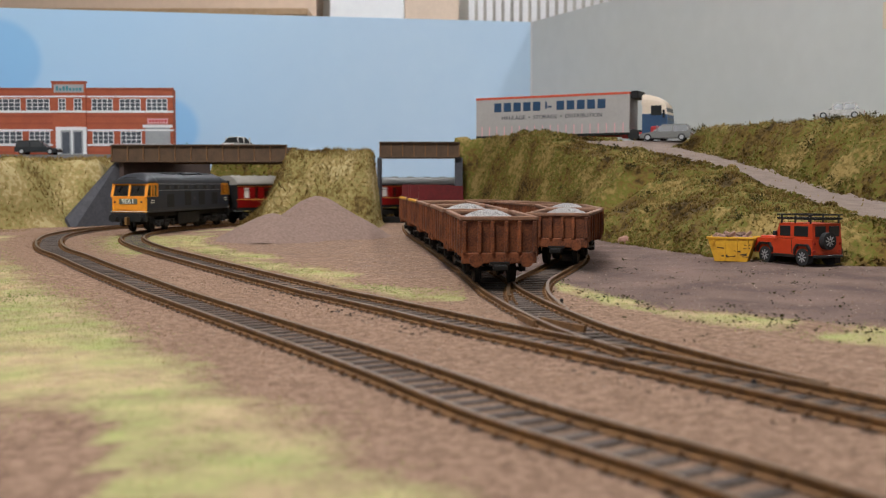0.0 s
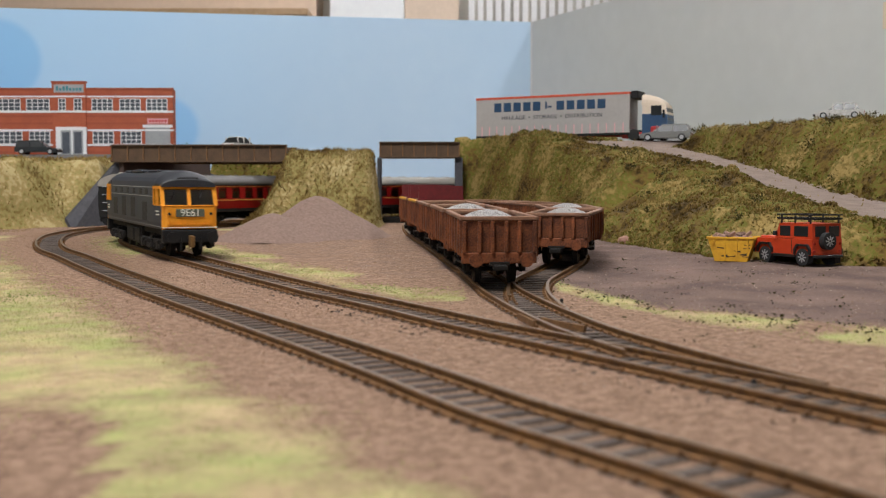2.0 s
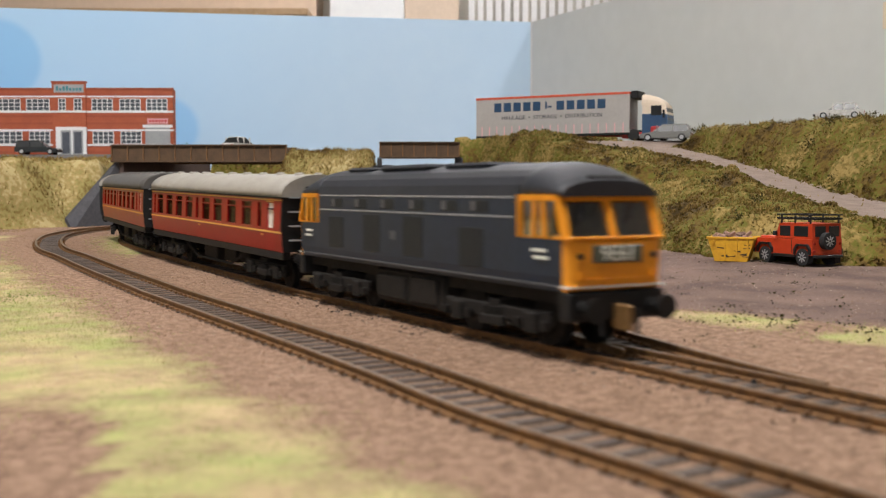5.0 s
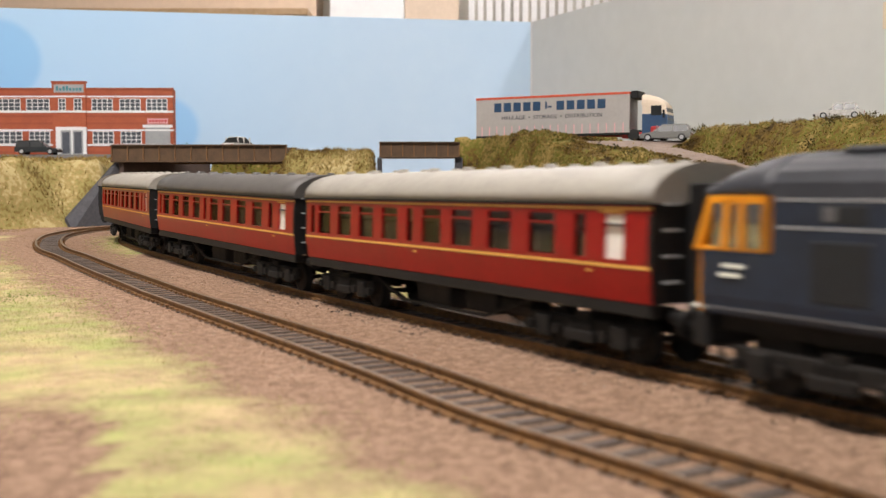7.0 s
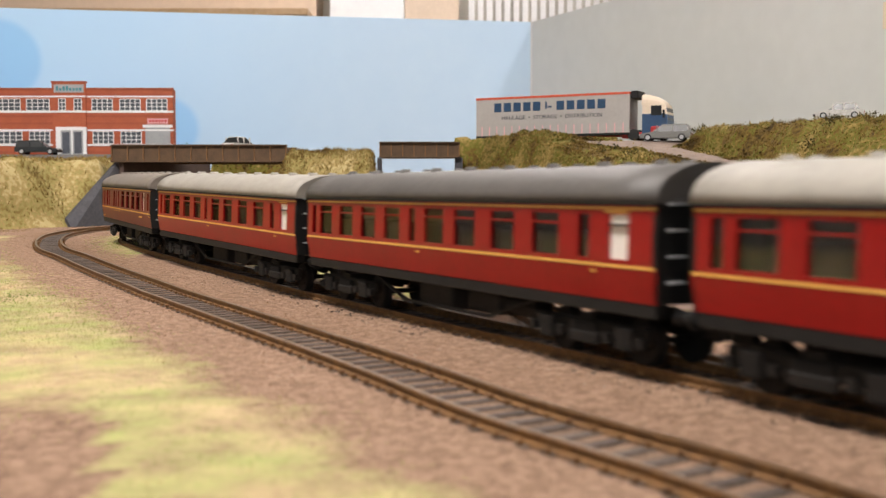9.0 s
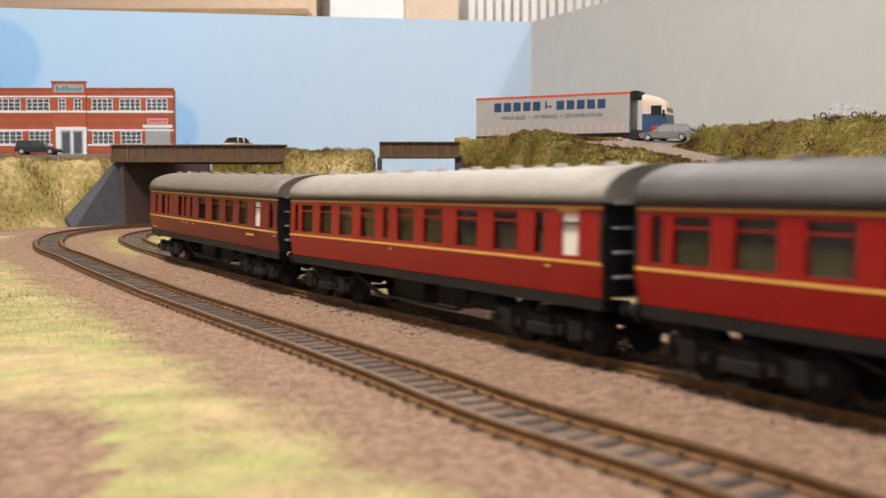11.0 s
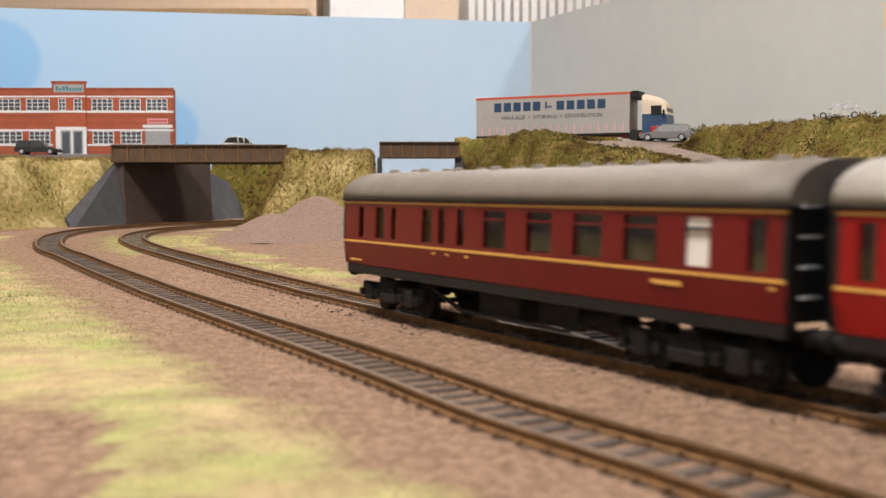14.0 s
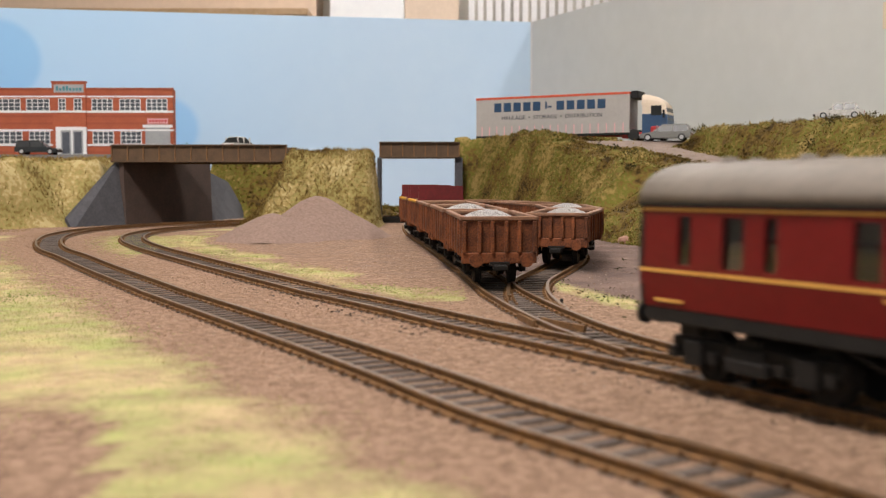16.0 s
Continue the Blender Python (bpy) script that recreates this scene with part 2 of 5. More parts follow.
M_SKIPLINE = mat("skip_scratch", (0.05, 0.03, 0.012), None, 0.8)
M_RUBBLE = mat("rubble", (0.34, 0.20, 0.15), (0.20, 0.12, 0.09), 0.9, 0, 200, 0.3, vary=0.35)
M_HEADCODE = mat("headcode_white", (0.85, 0.86, 0.76), None, 0.5)
M_HEADBACK = mat("headcode_back", (0.11, 0.12, 0.085), None, 0.5)
M_BRASS = mat("coupling_brass", (0.25, 0.14, 0.05), None, 0.5, 0.5)
M_ROCK = mat("pink_rock", (0.40, 0.22, 0.17), (0.30, 0.16, 0.12), 0.9, 0, 150, 0.3)
M_GRIT = mat("pale_grit", (0.58, 0.47, 0.37), (0.44, 0.35, 0.27), 0.9, 0, 500, 0.2)
M_BLINDGREY = mat("dull_blind", (0.11, 0.11, 0.115), (0.08, 0.08, 0.085), 0.7)
M_BOARD = mat("baseboard_ply", (0.42, 0.29, 0.17), (0.36, 0.24, 0.14), 0.7, 0, 20, 0.1)

# ---- building helpers: sizes in millimetres ----
MM = 0.001


def part(name, bm, material, parent=None, label="", loc=(0, 0, 0), rz=0.0, smooth=False):
    me = bpy.data.meshes.new(name)
    bmesh.ops.scale(bm, vec=(MM, MM, MM), verts=bm.verts)
    bm.to_mesh(me)
    bm.free()
    for m in material if isinstance(material, (list, tuple)) else [material]:
        me.materials.append(m)
    if smooth:
        for p in me.polygons:
            p.use_smooth = True
    ob = new(name, me)
    if parent:
        ob.parent = parent
    ob.matrix_basis = pose(loc[0] * MM, loc[1] * MM, loc[2] * MM, 0, 0, rz)
    if label:
        ob["label"] = label
    return ob


def again(ob, loc, rz=0.0, parent=None):
    """A further object on the same mesh."""
    o = new(ob.name.split(".")[0], ob.data)
    o.parent = parent or ob.parent
    o.matrix_basis = pose(loc[0] * MM, loc[1] * MM, loc[2] * MM, 0, 0, rz)
    if "label" in ob:
        o["label"] = ob["label"]
    return o


def thing(name, label, category, loc=(0, 0, 0), rz=0.0, group="", rx=0, ry=0, kind=""):
    ob = new(name)
    ob.empty_display_size = 0.02
    ob.matrix_basis = pose(loc[0] * MM, loc[1] * MM, loc[2] * MM, rx, ry, rz)
    return tagged(ob, label, category, group, kind)


def box(bm, x0, x1, y0, y1, z0, z1, bevel=0.0, mi=0):
    r = bmesh.ops.create_cube(bm, size=1)
    vs = r["verts"]
    for v in vs:
        v.co = Vector(((x0 + x1) / 2 + v.co.x * (x1 - x0), (y0 + y1) / 2 + v.co.y * (y1 - y0), (z0 + z1) / 2 + v.co.z * (z1 - z0)))
    faces = {f for v in vs for f in v.link_faces}
    for f in faces:
        f.material_index = mi
    if bevel:
        bmesh.ops.bevel(bm, geom=list({e for v in vs for e in v.link_edges}), offset=bevel, segments=1, affect="EDGES", material=-1)
    return bm


def bx(*a, **k):
    return box(bmesh.new(), *a, **k)


def cyl(bm, c, axis, r, length, seg=16, r2=None, mi=0):
    m = Matrix.Translation(c) @ {"x": Matrix.Rotation(radians(90), 4, "Y"), "y": Matrix.Rotation(radians(90), 4, "X"), "z": Matrix.Identity(4)}[axis]
    r_ = bmesh.ops.create_cone(bm, cap_ends=True, segments=seg, radius1=r, radius2=r if r2 is None else r2, depth=length, matrix=m)
    for f in {f for v in r_["verts"] for f in v.link_faces}:
        f.material_index = mi
    return bm


def cy(*a, **k):
    return cyl(bmesh.new(), *a, **k)


def prism(bm, pts, y0, y1, mi=0):
    """An outline in x, z drawn out from y0 to y1."""
    a = [bm.verts.new((x, y0, z)) for x, z in pts]
    b = [bm.verts.new((x, y1, z)) for x, z in pts]
    n = len(pts)
    fs = [bm.faces.new(a[::-1]), bm.faces.new(b)]
    fs += [bm.faces.new((a[i], a[(i + 1) % n], b[(i + 1) % n], b[i])) for i in range(n)]
    for f in fs:
        f.material_index = mi
    bmesh.ops.recalc_face_normals(bm, faces=fs)
    return bm


def loft(bm, sections, closed=True, caps=True, mi=0):
    rows = [[bm.verts.new(p) for p in s] for s in sections]
    n = len(rows[0])
    fs = []
    for a, b in zip(rows, rows[1:]):
        for i in range(n if closed else n - 1):
            j = (i + 1) % n
            fs.append(bm.faces.new((a[i], a[j], b[j], b[i])))
    if caps and closed:
        fs += [bm.faces.new(rows[0][::-1]), bm.faces.new(rows[-1])]
    for f in fs:
        f.material_index = mi
    bmesh.ops.recalc_face_normals(bm, faces=fs)
    return bm


def text_bm(word, size, depth=0.2, mi=0):
    """Letters with the built-in font as a mesh, standing in the x-z plane, centred."""
    cu = bpy.data.curves.new("letters", "FONT")
    cu.body, cu.size, cu.extrude, cu.align_x, cu.align_y = word, size, depth, "CENTER", "CENTER"
    ob = bpy.data.objects.new("letters", cu)
    scene.collection.objects.link(ob)
    dg = bpy.context.evaluated_depsgraph_get()
    me = bpy.data.meshes.new_from_object(ob.evaluated_get(dg))
    bm = bmesh.new()
    bm.from_mesh(me)
    bmesh.ops.rotate(bm, cent=(0, 0, 0), matrix=Matrix.Rotation(radians(90), 3, "X"), verts=bm.verts)
    bpy.data.objects.remove(ob)
    bpy.data.curves.remove(cu)
    bpy.data.meshes.remove(me)
    return bm


def rise(y):
    """The layout climbs gently towards the back."""
    return 12 * (1 - math.exp(-max(0, y - 450) / 450))


def ss(a, b, x):
    t = min(1, max(0, (x - a) / (b - a)))
    return t * t * (3 - 2 * t)


def lerp_at(x, pts):
    if x <= pts[0][0]:
        return pts[0][1]
    for (a, p), (b, q) in zip(pts, pts[1:]):
        if x <= b:
            return p + (q - p) * (x - a) / (b - a)
    return pts[-1][1]


def nz(x, y, s, seed=0.0):
    return noise.noise(Vector((x * s, y * s, seed)))


# ---- the lines of track ----


class Line:
    """A smooth curve through a few stations, measured along its length."""

    def __init__(self, stations, n=24):
        c = [Vector(p) for p in stations]
        self.p = []
        for i in range(len(c) - 1):
            p0, p1, p2, p3 = c[max(i - 1, 0)], c[i], c[i + 1], c[min(i + 2, len(c) - 1)]
            for k in range(n):
                t = k / n
                self.p.append(0.5 * (2 * p1 + (p2 - p0) * t + (2 * p0 - 5 * p1 + 4 * p2 - p3) * t * t + (3 * p1 - p0 - 3 * p2 + p3) * t ** 3))
        self.p.append(c[-1])
        self.s = [0.0]
        for a, b in zip(self.p, self.p[1:]):
            self.s.append(self.s[-1] + (b - a).length)
        self.xs, self.ys = [q.x for q in self.p], [q.y for q in self.p]
        self.ax, self.ay = np.array(self.xs[::4]), np.array(self.ys[::4])

    def at(self, s):
        if s < 0:
            d = (self.p[0] - self.p[1]).normalized()
            return self.p[0] + d * -s
        if s > self.s[-1]:
            d = (self.p[-1] - self.p[-2]).normalized()
            return self.p[-1] + d * (s - self.s[-1])
        return Vector((float(np.interp(s, self.s, self.xs)), float(np.interp(s, self.s, self.ys))))

    def way(self, s):
        return (self.at(s + 2) - self.at(s - 2)).normalized()

    def near(self, x, y):
        return float(np.sqrt(np.min((self.ax - x) ** 2 + (self.ay - y) ** 2)))


FRONT = Line([(112, 20), (80, 90), (47, 154), (15, 203), (-10, 250), (-39, 302), (-73, 361), (-126, 453), (-186, 554), (-232, 636), (-270, 702),
              (-306, 790), (-331, 880), (-336, 970), (-318, 1060), (-280, 1140), (-222, 1215), (-150, 1285), (-50, 1360), (60, 1420), (200, 1470)])
MAIN = Line([(172, 59), (132, 129.5), (92, 200.5), (61.5, 254), (35.5, 298), (11, 338), (-35, 420), (-106, 536), (-161, 631), (-207, 715), (-244, 800), (-265, 885),
             (-265, 965), (-245, 1050), (-205, 1130), (-140, 1215), (-50, 1290), (60, 1350), (200, 1400), (400, 1440), (700, 1440)])
SIDING = Line([(92, 200.5), (78, 232), (61, 278), (47, 323), (38, 370), (32, 410), (26, 460), (22, 506), (12, 600), (-5, 750), (-22, 900), (-31, 1050), (-33, 1230)])
LOOP = Line([(38, 370), (37, 420), (38.5, 460), (43.5, 495), (53, 528), (64, 565), (76, 610), (83, 660), (79, 722), (60, 788), (34, 848), (6, 905)])
GAUGE = 17.7


# ---- large structure ----


def grid_sheet(name, x0, x1, y0, y1, step, height, material, attrs=(), keep=None):
    nx, ny = int((x1 - x0) / step) + 1, int((y1 - y0) / step) + 1
    vs, idx = [], {}
    for j in range(ny):
        for i in range(nx):
            x, y = x0 + i * step, y0 + j * step
            if keep and not keep(x, y):
                continue
            idx[i, j] = len(vs)
            vs.append((x, y, height(x, y)))
    fs = []
    for j in range(ny - 1):
        for i in range(nx - 1):
            q = (idx.get((i, j)), idx.get((i + 1, j)), idx.get((i + 1, j + 1)), idx.get((i, j + 1)))
            if None not in q:
                fs.append(q)
    me = bpy.data.meshes.new(name)
    me.from_pydata([(x * MM, y * MM, z * MM) for x, y, z in vs], [], fs)
    for key, fn in attrs:
        a = me.attributes.new(key, "FLOAT", "POINT")
        a.data.foreach_set("value", [fn(x, y) for x, y, _ in vs])
    me.materials.append(material)
    for p in me.polygons:
        p.use_smooth = True
    return new(name, me)


FY, FX, MY, MX = FRONT.ys[:200], FRONT.xs[:200], MAIN.ys[:270], MAIN.xs[:270]
FY, FX, MY, MX = np.array(FY), np.array(FX), np.array(MY), np.array(MX)


def grass_mask(x, y):
    """Where the flock is thick: the near corner, the strip behind the main line and the verge of the yard."""
    d1 = FRONT.near(x, y)
    g = 0.0
    fx = float(np.interp(y, FY, FX))
    if x < fx and y < 900:
        near = 0.56 * ss(20, 52, d1 + 8 * nz(x, y, 0.03, 6)) * (1 - 0.7 * ss(0.2, 0.55, nz(x, y, 0.014, 3.0)))
        if x < -0.345 * y:
            near *= 1 - 0.9 * (1 - ss(185, 250, y))
        g = max(g, near)
    dm = MAIN.near(x, y)
    if y > 430 and x > float(np.interp(y, MY, MX)) and y < 1040 and x < 10:
        g = max(g, 0.62 * ss(20, 30, dm) * (1 - ss(45, 66, dm + 14 * nz(x, y, 0.03, 5))) * ss(-0.3, 0.25, nz(x, y, 0.02, 8) + 0.25))
    if x > 55 and y < 520:
        v = y - lerp_at(x, [(55, 490), (88, 395), (141, 330), (220, 290), (400, 230)])
        g = max(g, 0.6 * (1 - ss(14, 46, abs(v) + 12 * nz(x, y, 0.03, 2))) * ss(-0.4, 0.2, nz(x, y, 0.025, 9) + 0.2))
    return g


def yard_mask(x, y):
    v = 0.0
    if x > 0 and y > 300:
        v = ss(0, 25, y - lerp_at(x, [(0, 560), (40, 520), (88, 400), (141, 345), (220, 305), (400, 250)]))
    if x <= 0 and 520 < y < 1100:
        v = max(v, 0.4 * ss(50, 75, MAIN.near(x, y)) if x > float(np.interp(y, MY, MX)) else 0)
    return 0.75 * v


def ground_z(x, y):
    return rise(y) - 3.0


def ground_top(x, y):
    z = ground_z(x, y) - 0.3 + 0.7 * nz(x, y, 0.03) + 0.35 * nz(x, y, 0.11, 4)
    d = min(FRONT.near(x, y), MAIN.near(x, y), SIDING.near(x, y) if y > 330 else 99, LOOP.near(x, y))
    w = 1 - ss(12, 20, d)
    return z * (1 - w) + (ground_z(x, y) + 0.10) * w


def bed_mask(x, y):
    """Dirty ballast under the sleepers."""
    d = min(FRONT.near(x, y), MAIN.near(x, y), SIDING.near(x, y) if y > 215 else 99, LOOP.near(x, y))
    return 0.5 * (1 - ss(6, 11, d))


ground = grid_sheet("ground", -1150, 760, -80, 1900, 6, ground_top,
                    M_GROUND, [("grass", grass_mask), ("yard", yard_mask), ("bed", bed_mask)])
tagged(ground, "sandy brown scenic ground of a model railway with grass patches", "ground", kind="structure")

bm = bx(-1150, 760, -80, 1900, -40, -9)
board = tagged(part("baseboard", bm, M_BOARD), "plywood baseboard under the model railway", "baseboard", kind="structure")
for x in (-1110, 720):
    for y in (-40, 1850):
        part("leg", bx(x - 28, x + 28, y - 28, y + 28, -1000, -40, bevel=2), M_WOOD, board)


def slab(name, a, b, z0, z1, thick, material, label):
    a, b = Vector(a), Vector(b)
    d = (b - a).normalized()
    n = Vector((-d.y, d.x)) * thick
    bm = bmesh.new()
    lo = [bm.verts.new((p.x, p.y, z0)) for p in (a, b, b + n, a + n)]
    hi = [bm.verts.new((p.x, p.y, z1)) for p in (a, b, b + n, a + n)]
    bm.faces.new(lo[::-1]), bm.faces.new(hi)
    for i in range(4):
        j = (i + 1) % 4
        bm.faces.new((lo[i], lo[j], hi[j], hi[i]))
    bmesh.ops.recalc_face_normals(bm, faces=bm.faces)
    return tagged(part(name, bm, material), label, "wall", kind="structure")


slab("wall_backscene_blue", (-1150, 1597), (154, 1806), -9, 340, 9, M_SKY, "pale sky-blue painted plywood backscene board")
slab("wall_backscene_grey", (156, 1806), (760, 660), -9, 340, 9, M_SKY2, "plain grey-blue painted backscene side board")

scrap = part("tape_scrap", bx(-3, 3, -1.2, -0.2, -15, 15, bevel=0.2), M_CABCREAM, loc=(498, 1157, 241), rz=-62.2)
tagged(scrap, "torn scrap of buff tape on the side board", "tape")

# the room
bm = bx(-2600, 2600, -2700, 3200, -1060, -1000)
tagged(part("floor", bm, M_CARPET), "dark carpeted room floor", "floor", kind="structure")
bm = bx(-2600, 2600, -2700, 3200, 1560, 1620)
tagged(part("ceiling", bm, M_CEIL), "white painted room ceiling", "ceiling", kind="structure")
for nm, b in (("wall_north", (-2600, 2600, 3100, 3200)), ("wall_west", (-2700, -2600, -2700, 3200)), ("wall_east", (2600, 2700, -2700, 3200))):
    tagged(part(nm, bx(*b, -1000, 1560), M_ROOMWALL), "cream painted room wall", "wall", kind="structure")
bm = bx(-2600, 2600, -2700, -2600, -1000, 500)
box(bm, -2600, 2600, -2700, -2600, 1400, 1560), box(bm, -2600, -1700, -2700, -2600, 500, 1400), box(bm, -300, 2600, -2700, -2600, 500, 1400)
tagged(part("wall_south", bm, M_ROOMWALL), "cream painted room wall with a window opening", "wall", kind="structure")
win = thing("window_1", "white framed room window", "window", (-1000, -2650, 500), kind="structure")
bm = bx(-700, 700, -25, 25, 0, 45)
box(bm, -700, 700, -25, 25, 855, 900), box(bm, -700, -655, -25, 25, 45, 855), box(bm, 655, 700, -25, 25, 45, 855), box(bm, -20, 20, -25, 25, 45, 855)
part("window_frame", bm, M_WHITE, win)
# The last housing goes with the added lamp over the room's far end.
for lx, ly in ((-400, 0), (1150, 950), (100, 2450)):
    lampbox = thing("ceiling_lamp", "unseen long white ceiling lamp", "lamp", (lx, ly, 1515), group="ceiling lamps")
    part("housing", bx(-370, 370, -220, 220, 5, 45, bevel=4), M_WHITE, lampbox)

# what stands behind the backscene
sh = thing("wall_shelf", "pale beige wooden shelf unit on the room wall", "shelf", (-600, 2860, 470))
part("board", bx(-1000, 240, -120, 230, 42, 60, bevel=2), M_WOOD, sh)
part("back_panel", bx(-1000, 240, 60, 230, 60, 330), M_CARD, sh)
part("front_rail", bx(-1000, 200, -128, -121, 22, 40, bevel=2), M_CURTAIN, sh)
part("lower_panel", bx(-1000, 300, 20, 40, -300, 42), M_CARD, sh)
door = thing("door_1", "plain white painted room door", "door", (-150, 2900, -1000), kind="structure")
part("door_leaf", bx(-170, 40, 0, 40, 0, 1990, bevel=3), M_WHITE, door)
post = thing("cupboard", "tan cardboard coloured tall cupboard", "cupboard", (-20, 2900, -1000))
part("body", bx(-88, 65, 0, 140, 0, 1700, bevel=3), M_CARD, post)
bl = thing("vertical_blind", "white vertical blind with narrow hanging slats", "blind", (270, 2880, 0))
part("head_rail", bx(-200, 600, -12, 12, 1300, 1330), M_WHITE, bl)
sl = part("slat", bx(-9, 9, -1.2, 1.2, -700, 1300), M_CURTAIN, bl, loc=(-190, 0, 0), rz=28)
for i in range(1, 32):
    again(sl, (-190 + i * 25, 0, 0), 28 + 10 * nz(i, 0, 0.7))


# ---- banks ----
BASE_R = [(20, 1195), (70, 1060), (110, 900), (128, 831), (142, 781), (158, 715), (177, 655), (237, 597), (330, 560), (500, 520), (760, 480)]


def base_x(y):
    return lerp_at(-y, [(-b, a) for a, b in BASE_R])


def inside(x, y, line):
    """Distance from a base line, positive on its left side as one walks it."""
    best, sign = 1e9, 1
    for (ax, ay), (bx_, by) in zip(line, line[1:]):
        ux, uy = bx_ - ax, by - ay
        t = min(1, max(0, ((x - ax) * ux + (y - ay) * uy) / (ux * ux + uy * uy)))
        dx, dy = x - ax - t * ux, y - ay - t * uy
        d = math.hypot(dx, dy)
        if d < best - 1e-6:
            best, sign = d, (1 if ux * dy - uy * dx > 0 else -1)
    return best * sign


def road_z(y):
    return lerp_at(y, [(480, 2), (560, 12), (640, 25), (780, 41), (860, 57), (960, 75), (1040, 87), (1090, 96), (1200, 100)])


def road_edge(y):
    return lerp_at(y, [(480, 330), (560, 285), (640, 269), (780, 264), (860, 250), (960, 222), (1040, 180), (1100, 120)])


def road_far(y):
    return lerp_at(y, [(480, 410), (600, 350), (720, 314), (930, 267), (1040, 236), (1075, 262), (1140, 280), (1200, 330), (1300, 420)])


def rough(x, y, k=1.0):
    return k * (3.2 * nz(x, y, 0.035, 1) + 2.2 * nz(x, y, 0.09, 2) + 1.3 * nz(x, y, 0.21, 3))


def bank_right(x, y, bare=False):
    d = inside(x, y, BASE_R)
    if d < 0:
        return ground_z(x, y) - 4
    rz_ = road_z(y)
    e = road_edge(y)
    # the slope from the yard to the road's edge, steep at its foot
    lo = min(rz_, (1.25 + 1.7 * ss(930, 1080, y)) * d if y > 900 else min(1.1 * d, 22) + max(0, d - 20) * 0.55)
    z = max(ground_z(x, y) - 1 + min(d * 0.2, 3), lo)
    f = road_far(y)
    on_road = ss(-6, 4, x - e) * (1 - ss(-4, 6, x - f))
    if x > f:
        top = lerp_at(y, [(500, 60), (700, 92), (850, 101), (1000, 104), (1100, 104), (1200, 103)])
        z = max(z, min(top, rz_ + (x - f) * 1.15 * ss(-2, 16, x - f)))
    if y > 1040:
        z += 6 * ss(1040, 1100, y) * ss(10, 34, d) * (1 - ss(60, 90, d))
    if y > 1110:
        on_road = max(on_road, ss(60, 85, d))
    return z + (0 if bare else (rough(x, y, (1 - 0.92 * on_road)) + 3.0 * (1 - on_road) * nz(x, y, 0.06, 9)) * ss(0, 14, d) * 1.6)


bankr = grid_sheet("embankment_right", 14, 756, 500, 1500, 5, bank_right, M_BANK, keep=lambda x, y: inside(x, y, BASE_R) > -8 and (x - 156) * 1146 + (y - 1806) * 604 < -4000)
tagged(bankr, "grassy embankment of olive and straw coloured flock", "embankment", kind="structure")
road = grid_sheet("dirt_road", 100, 480, 520, 1130, 3, lambda x, y: bank_right(x, y, True) + 1.6 + 0.5 * nz(x, y, 0.08), M_ROADDIRT,
                  keep=lambda x, y: road_edge(y) - 3 + 5 * nz(x, y, 0.05) < x < road_far(y) + 3 + 5 * nz(x, y, 0.05, 5) and inside(x, y, BASE_R) > 6)
tagged(road, "pale dusty dirt ramp between the grassy banks", "road", kind="structure")

BASE_L = [(-800, 790), (-540, 845), (-436, 895), (-406, 960), (-400, 1040), (-390, 1080), (-300, 1080)]


def bank_left(x, y, bare=False):
    d = min(inside(x, y, BASE_L), (-364 - x) * 3 if y > 1131 else 3.5 * ((x + 390) * -0.841 + (y - 1072) * 0.541 - 11))
    if d < 0:
        return ground_z(x, y) - 4
    top = 76 + 15 * ss(1150, 1380, y)
    z = max(ground_z(x, y) - 1 + min(2, d * 0.2), min(top, 1.6 * d))
    return z + (0 if bare else rough(x, y) * ss(0, 14, d) * (1.6 - 1.4 * ss(1200, 1260, y)))


bankl = grid_sheet("embankment_left", -1140, -364, 760, 1590, 6, bank_left, M_PALE, keep=lambda x, y: inside(x, y, BASE_L) > -8)
tagged(bankl, "bright grassy embankment of pale green and straw flock", "embankment", kind="structure")
yard = grid_sheet("upper_road", -1140, -372, 1250, 1590, 10, lambda x, y: 77.8 + 15 * ss(1150, 1380, y) + 0.3 * nz(x, y, 0.05), M_TARMAC)
tagged(yard, "dark tarmac forecourt on the upper level", "road", kind="structure")


def mound_z(x, y):
    u = (x + 122) / 84
    w = (y - 1118) / 72
    r = max(abs(u) ** 2.2, 0) + max(abs(w) ** 2.2, 0)
    side = 1 - ss(0.35, 1.12, abs(w))
    left = ss(-228, -162, x) * (0.55 + 0.45 * ss(-198, -160, x))
    right = 1 - ss(-78, -68, x)
    z = ground_z(x, y) - 2 + 80 * side ** 0.75 * left * right
    return z + rough(x, y, 1.4) * ss(0.02, 0.3, side * left * right)


mound = grid_sheet("embankment_middle", -240, -64, 1034, 1196, 5, mound_z, M_PALE)
tagged(mound, "steep grassy mound between the two bridges", "embankment", kind="structure")


def far_z(x, y):
    t = ss(1375, 1440, y - 40 * nz(x, 0, 0.01) + 0.08 * (x + 200))
    top = lerp_at(x, [(-330, 78), (-250, 80), (-200, 62), (-165, 38), (-140, 14), (100, 10), (140, 40)])
    return ground_z(x, y) - 1 + top * t + rough(x, y, 1.1) * t


farbank = grid_sheet("embankment_far", -330, 240, 1370, 1560, 6, far_z, M_BANK, keep=lambda x, y: MAIN.near(x, y) > 30 and FRONT.near(x, y) > 26)
tagged(farbank, "low grassy bank behind the running lines", "embankment", kind="structure")


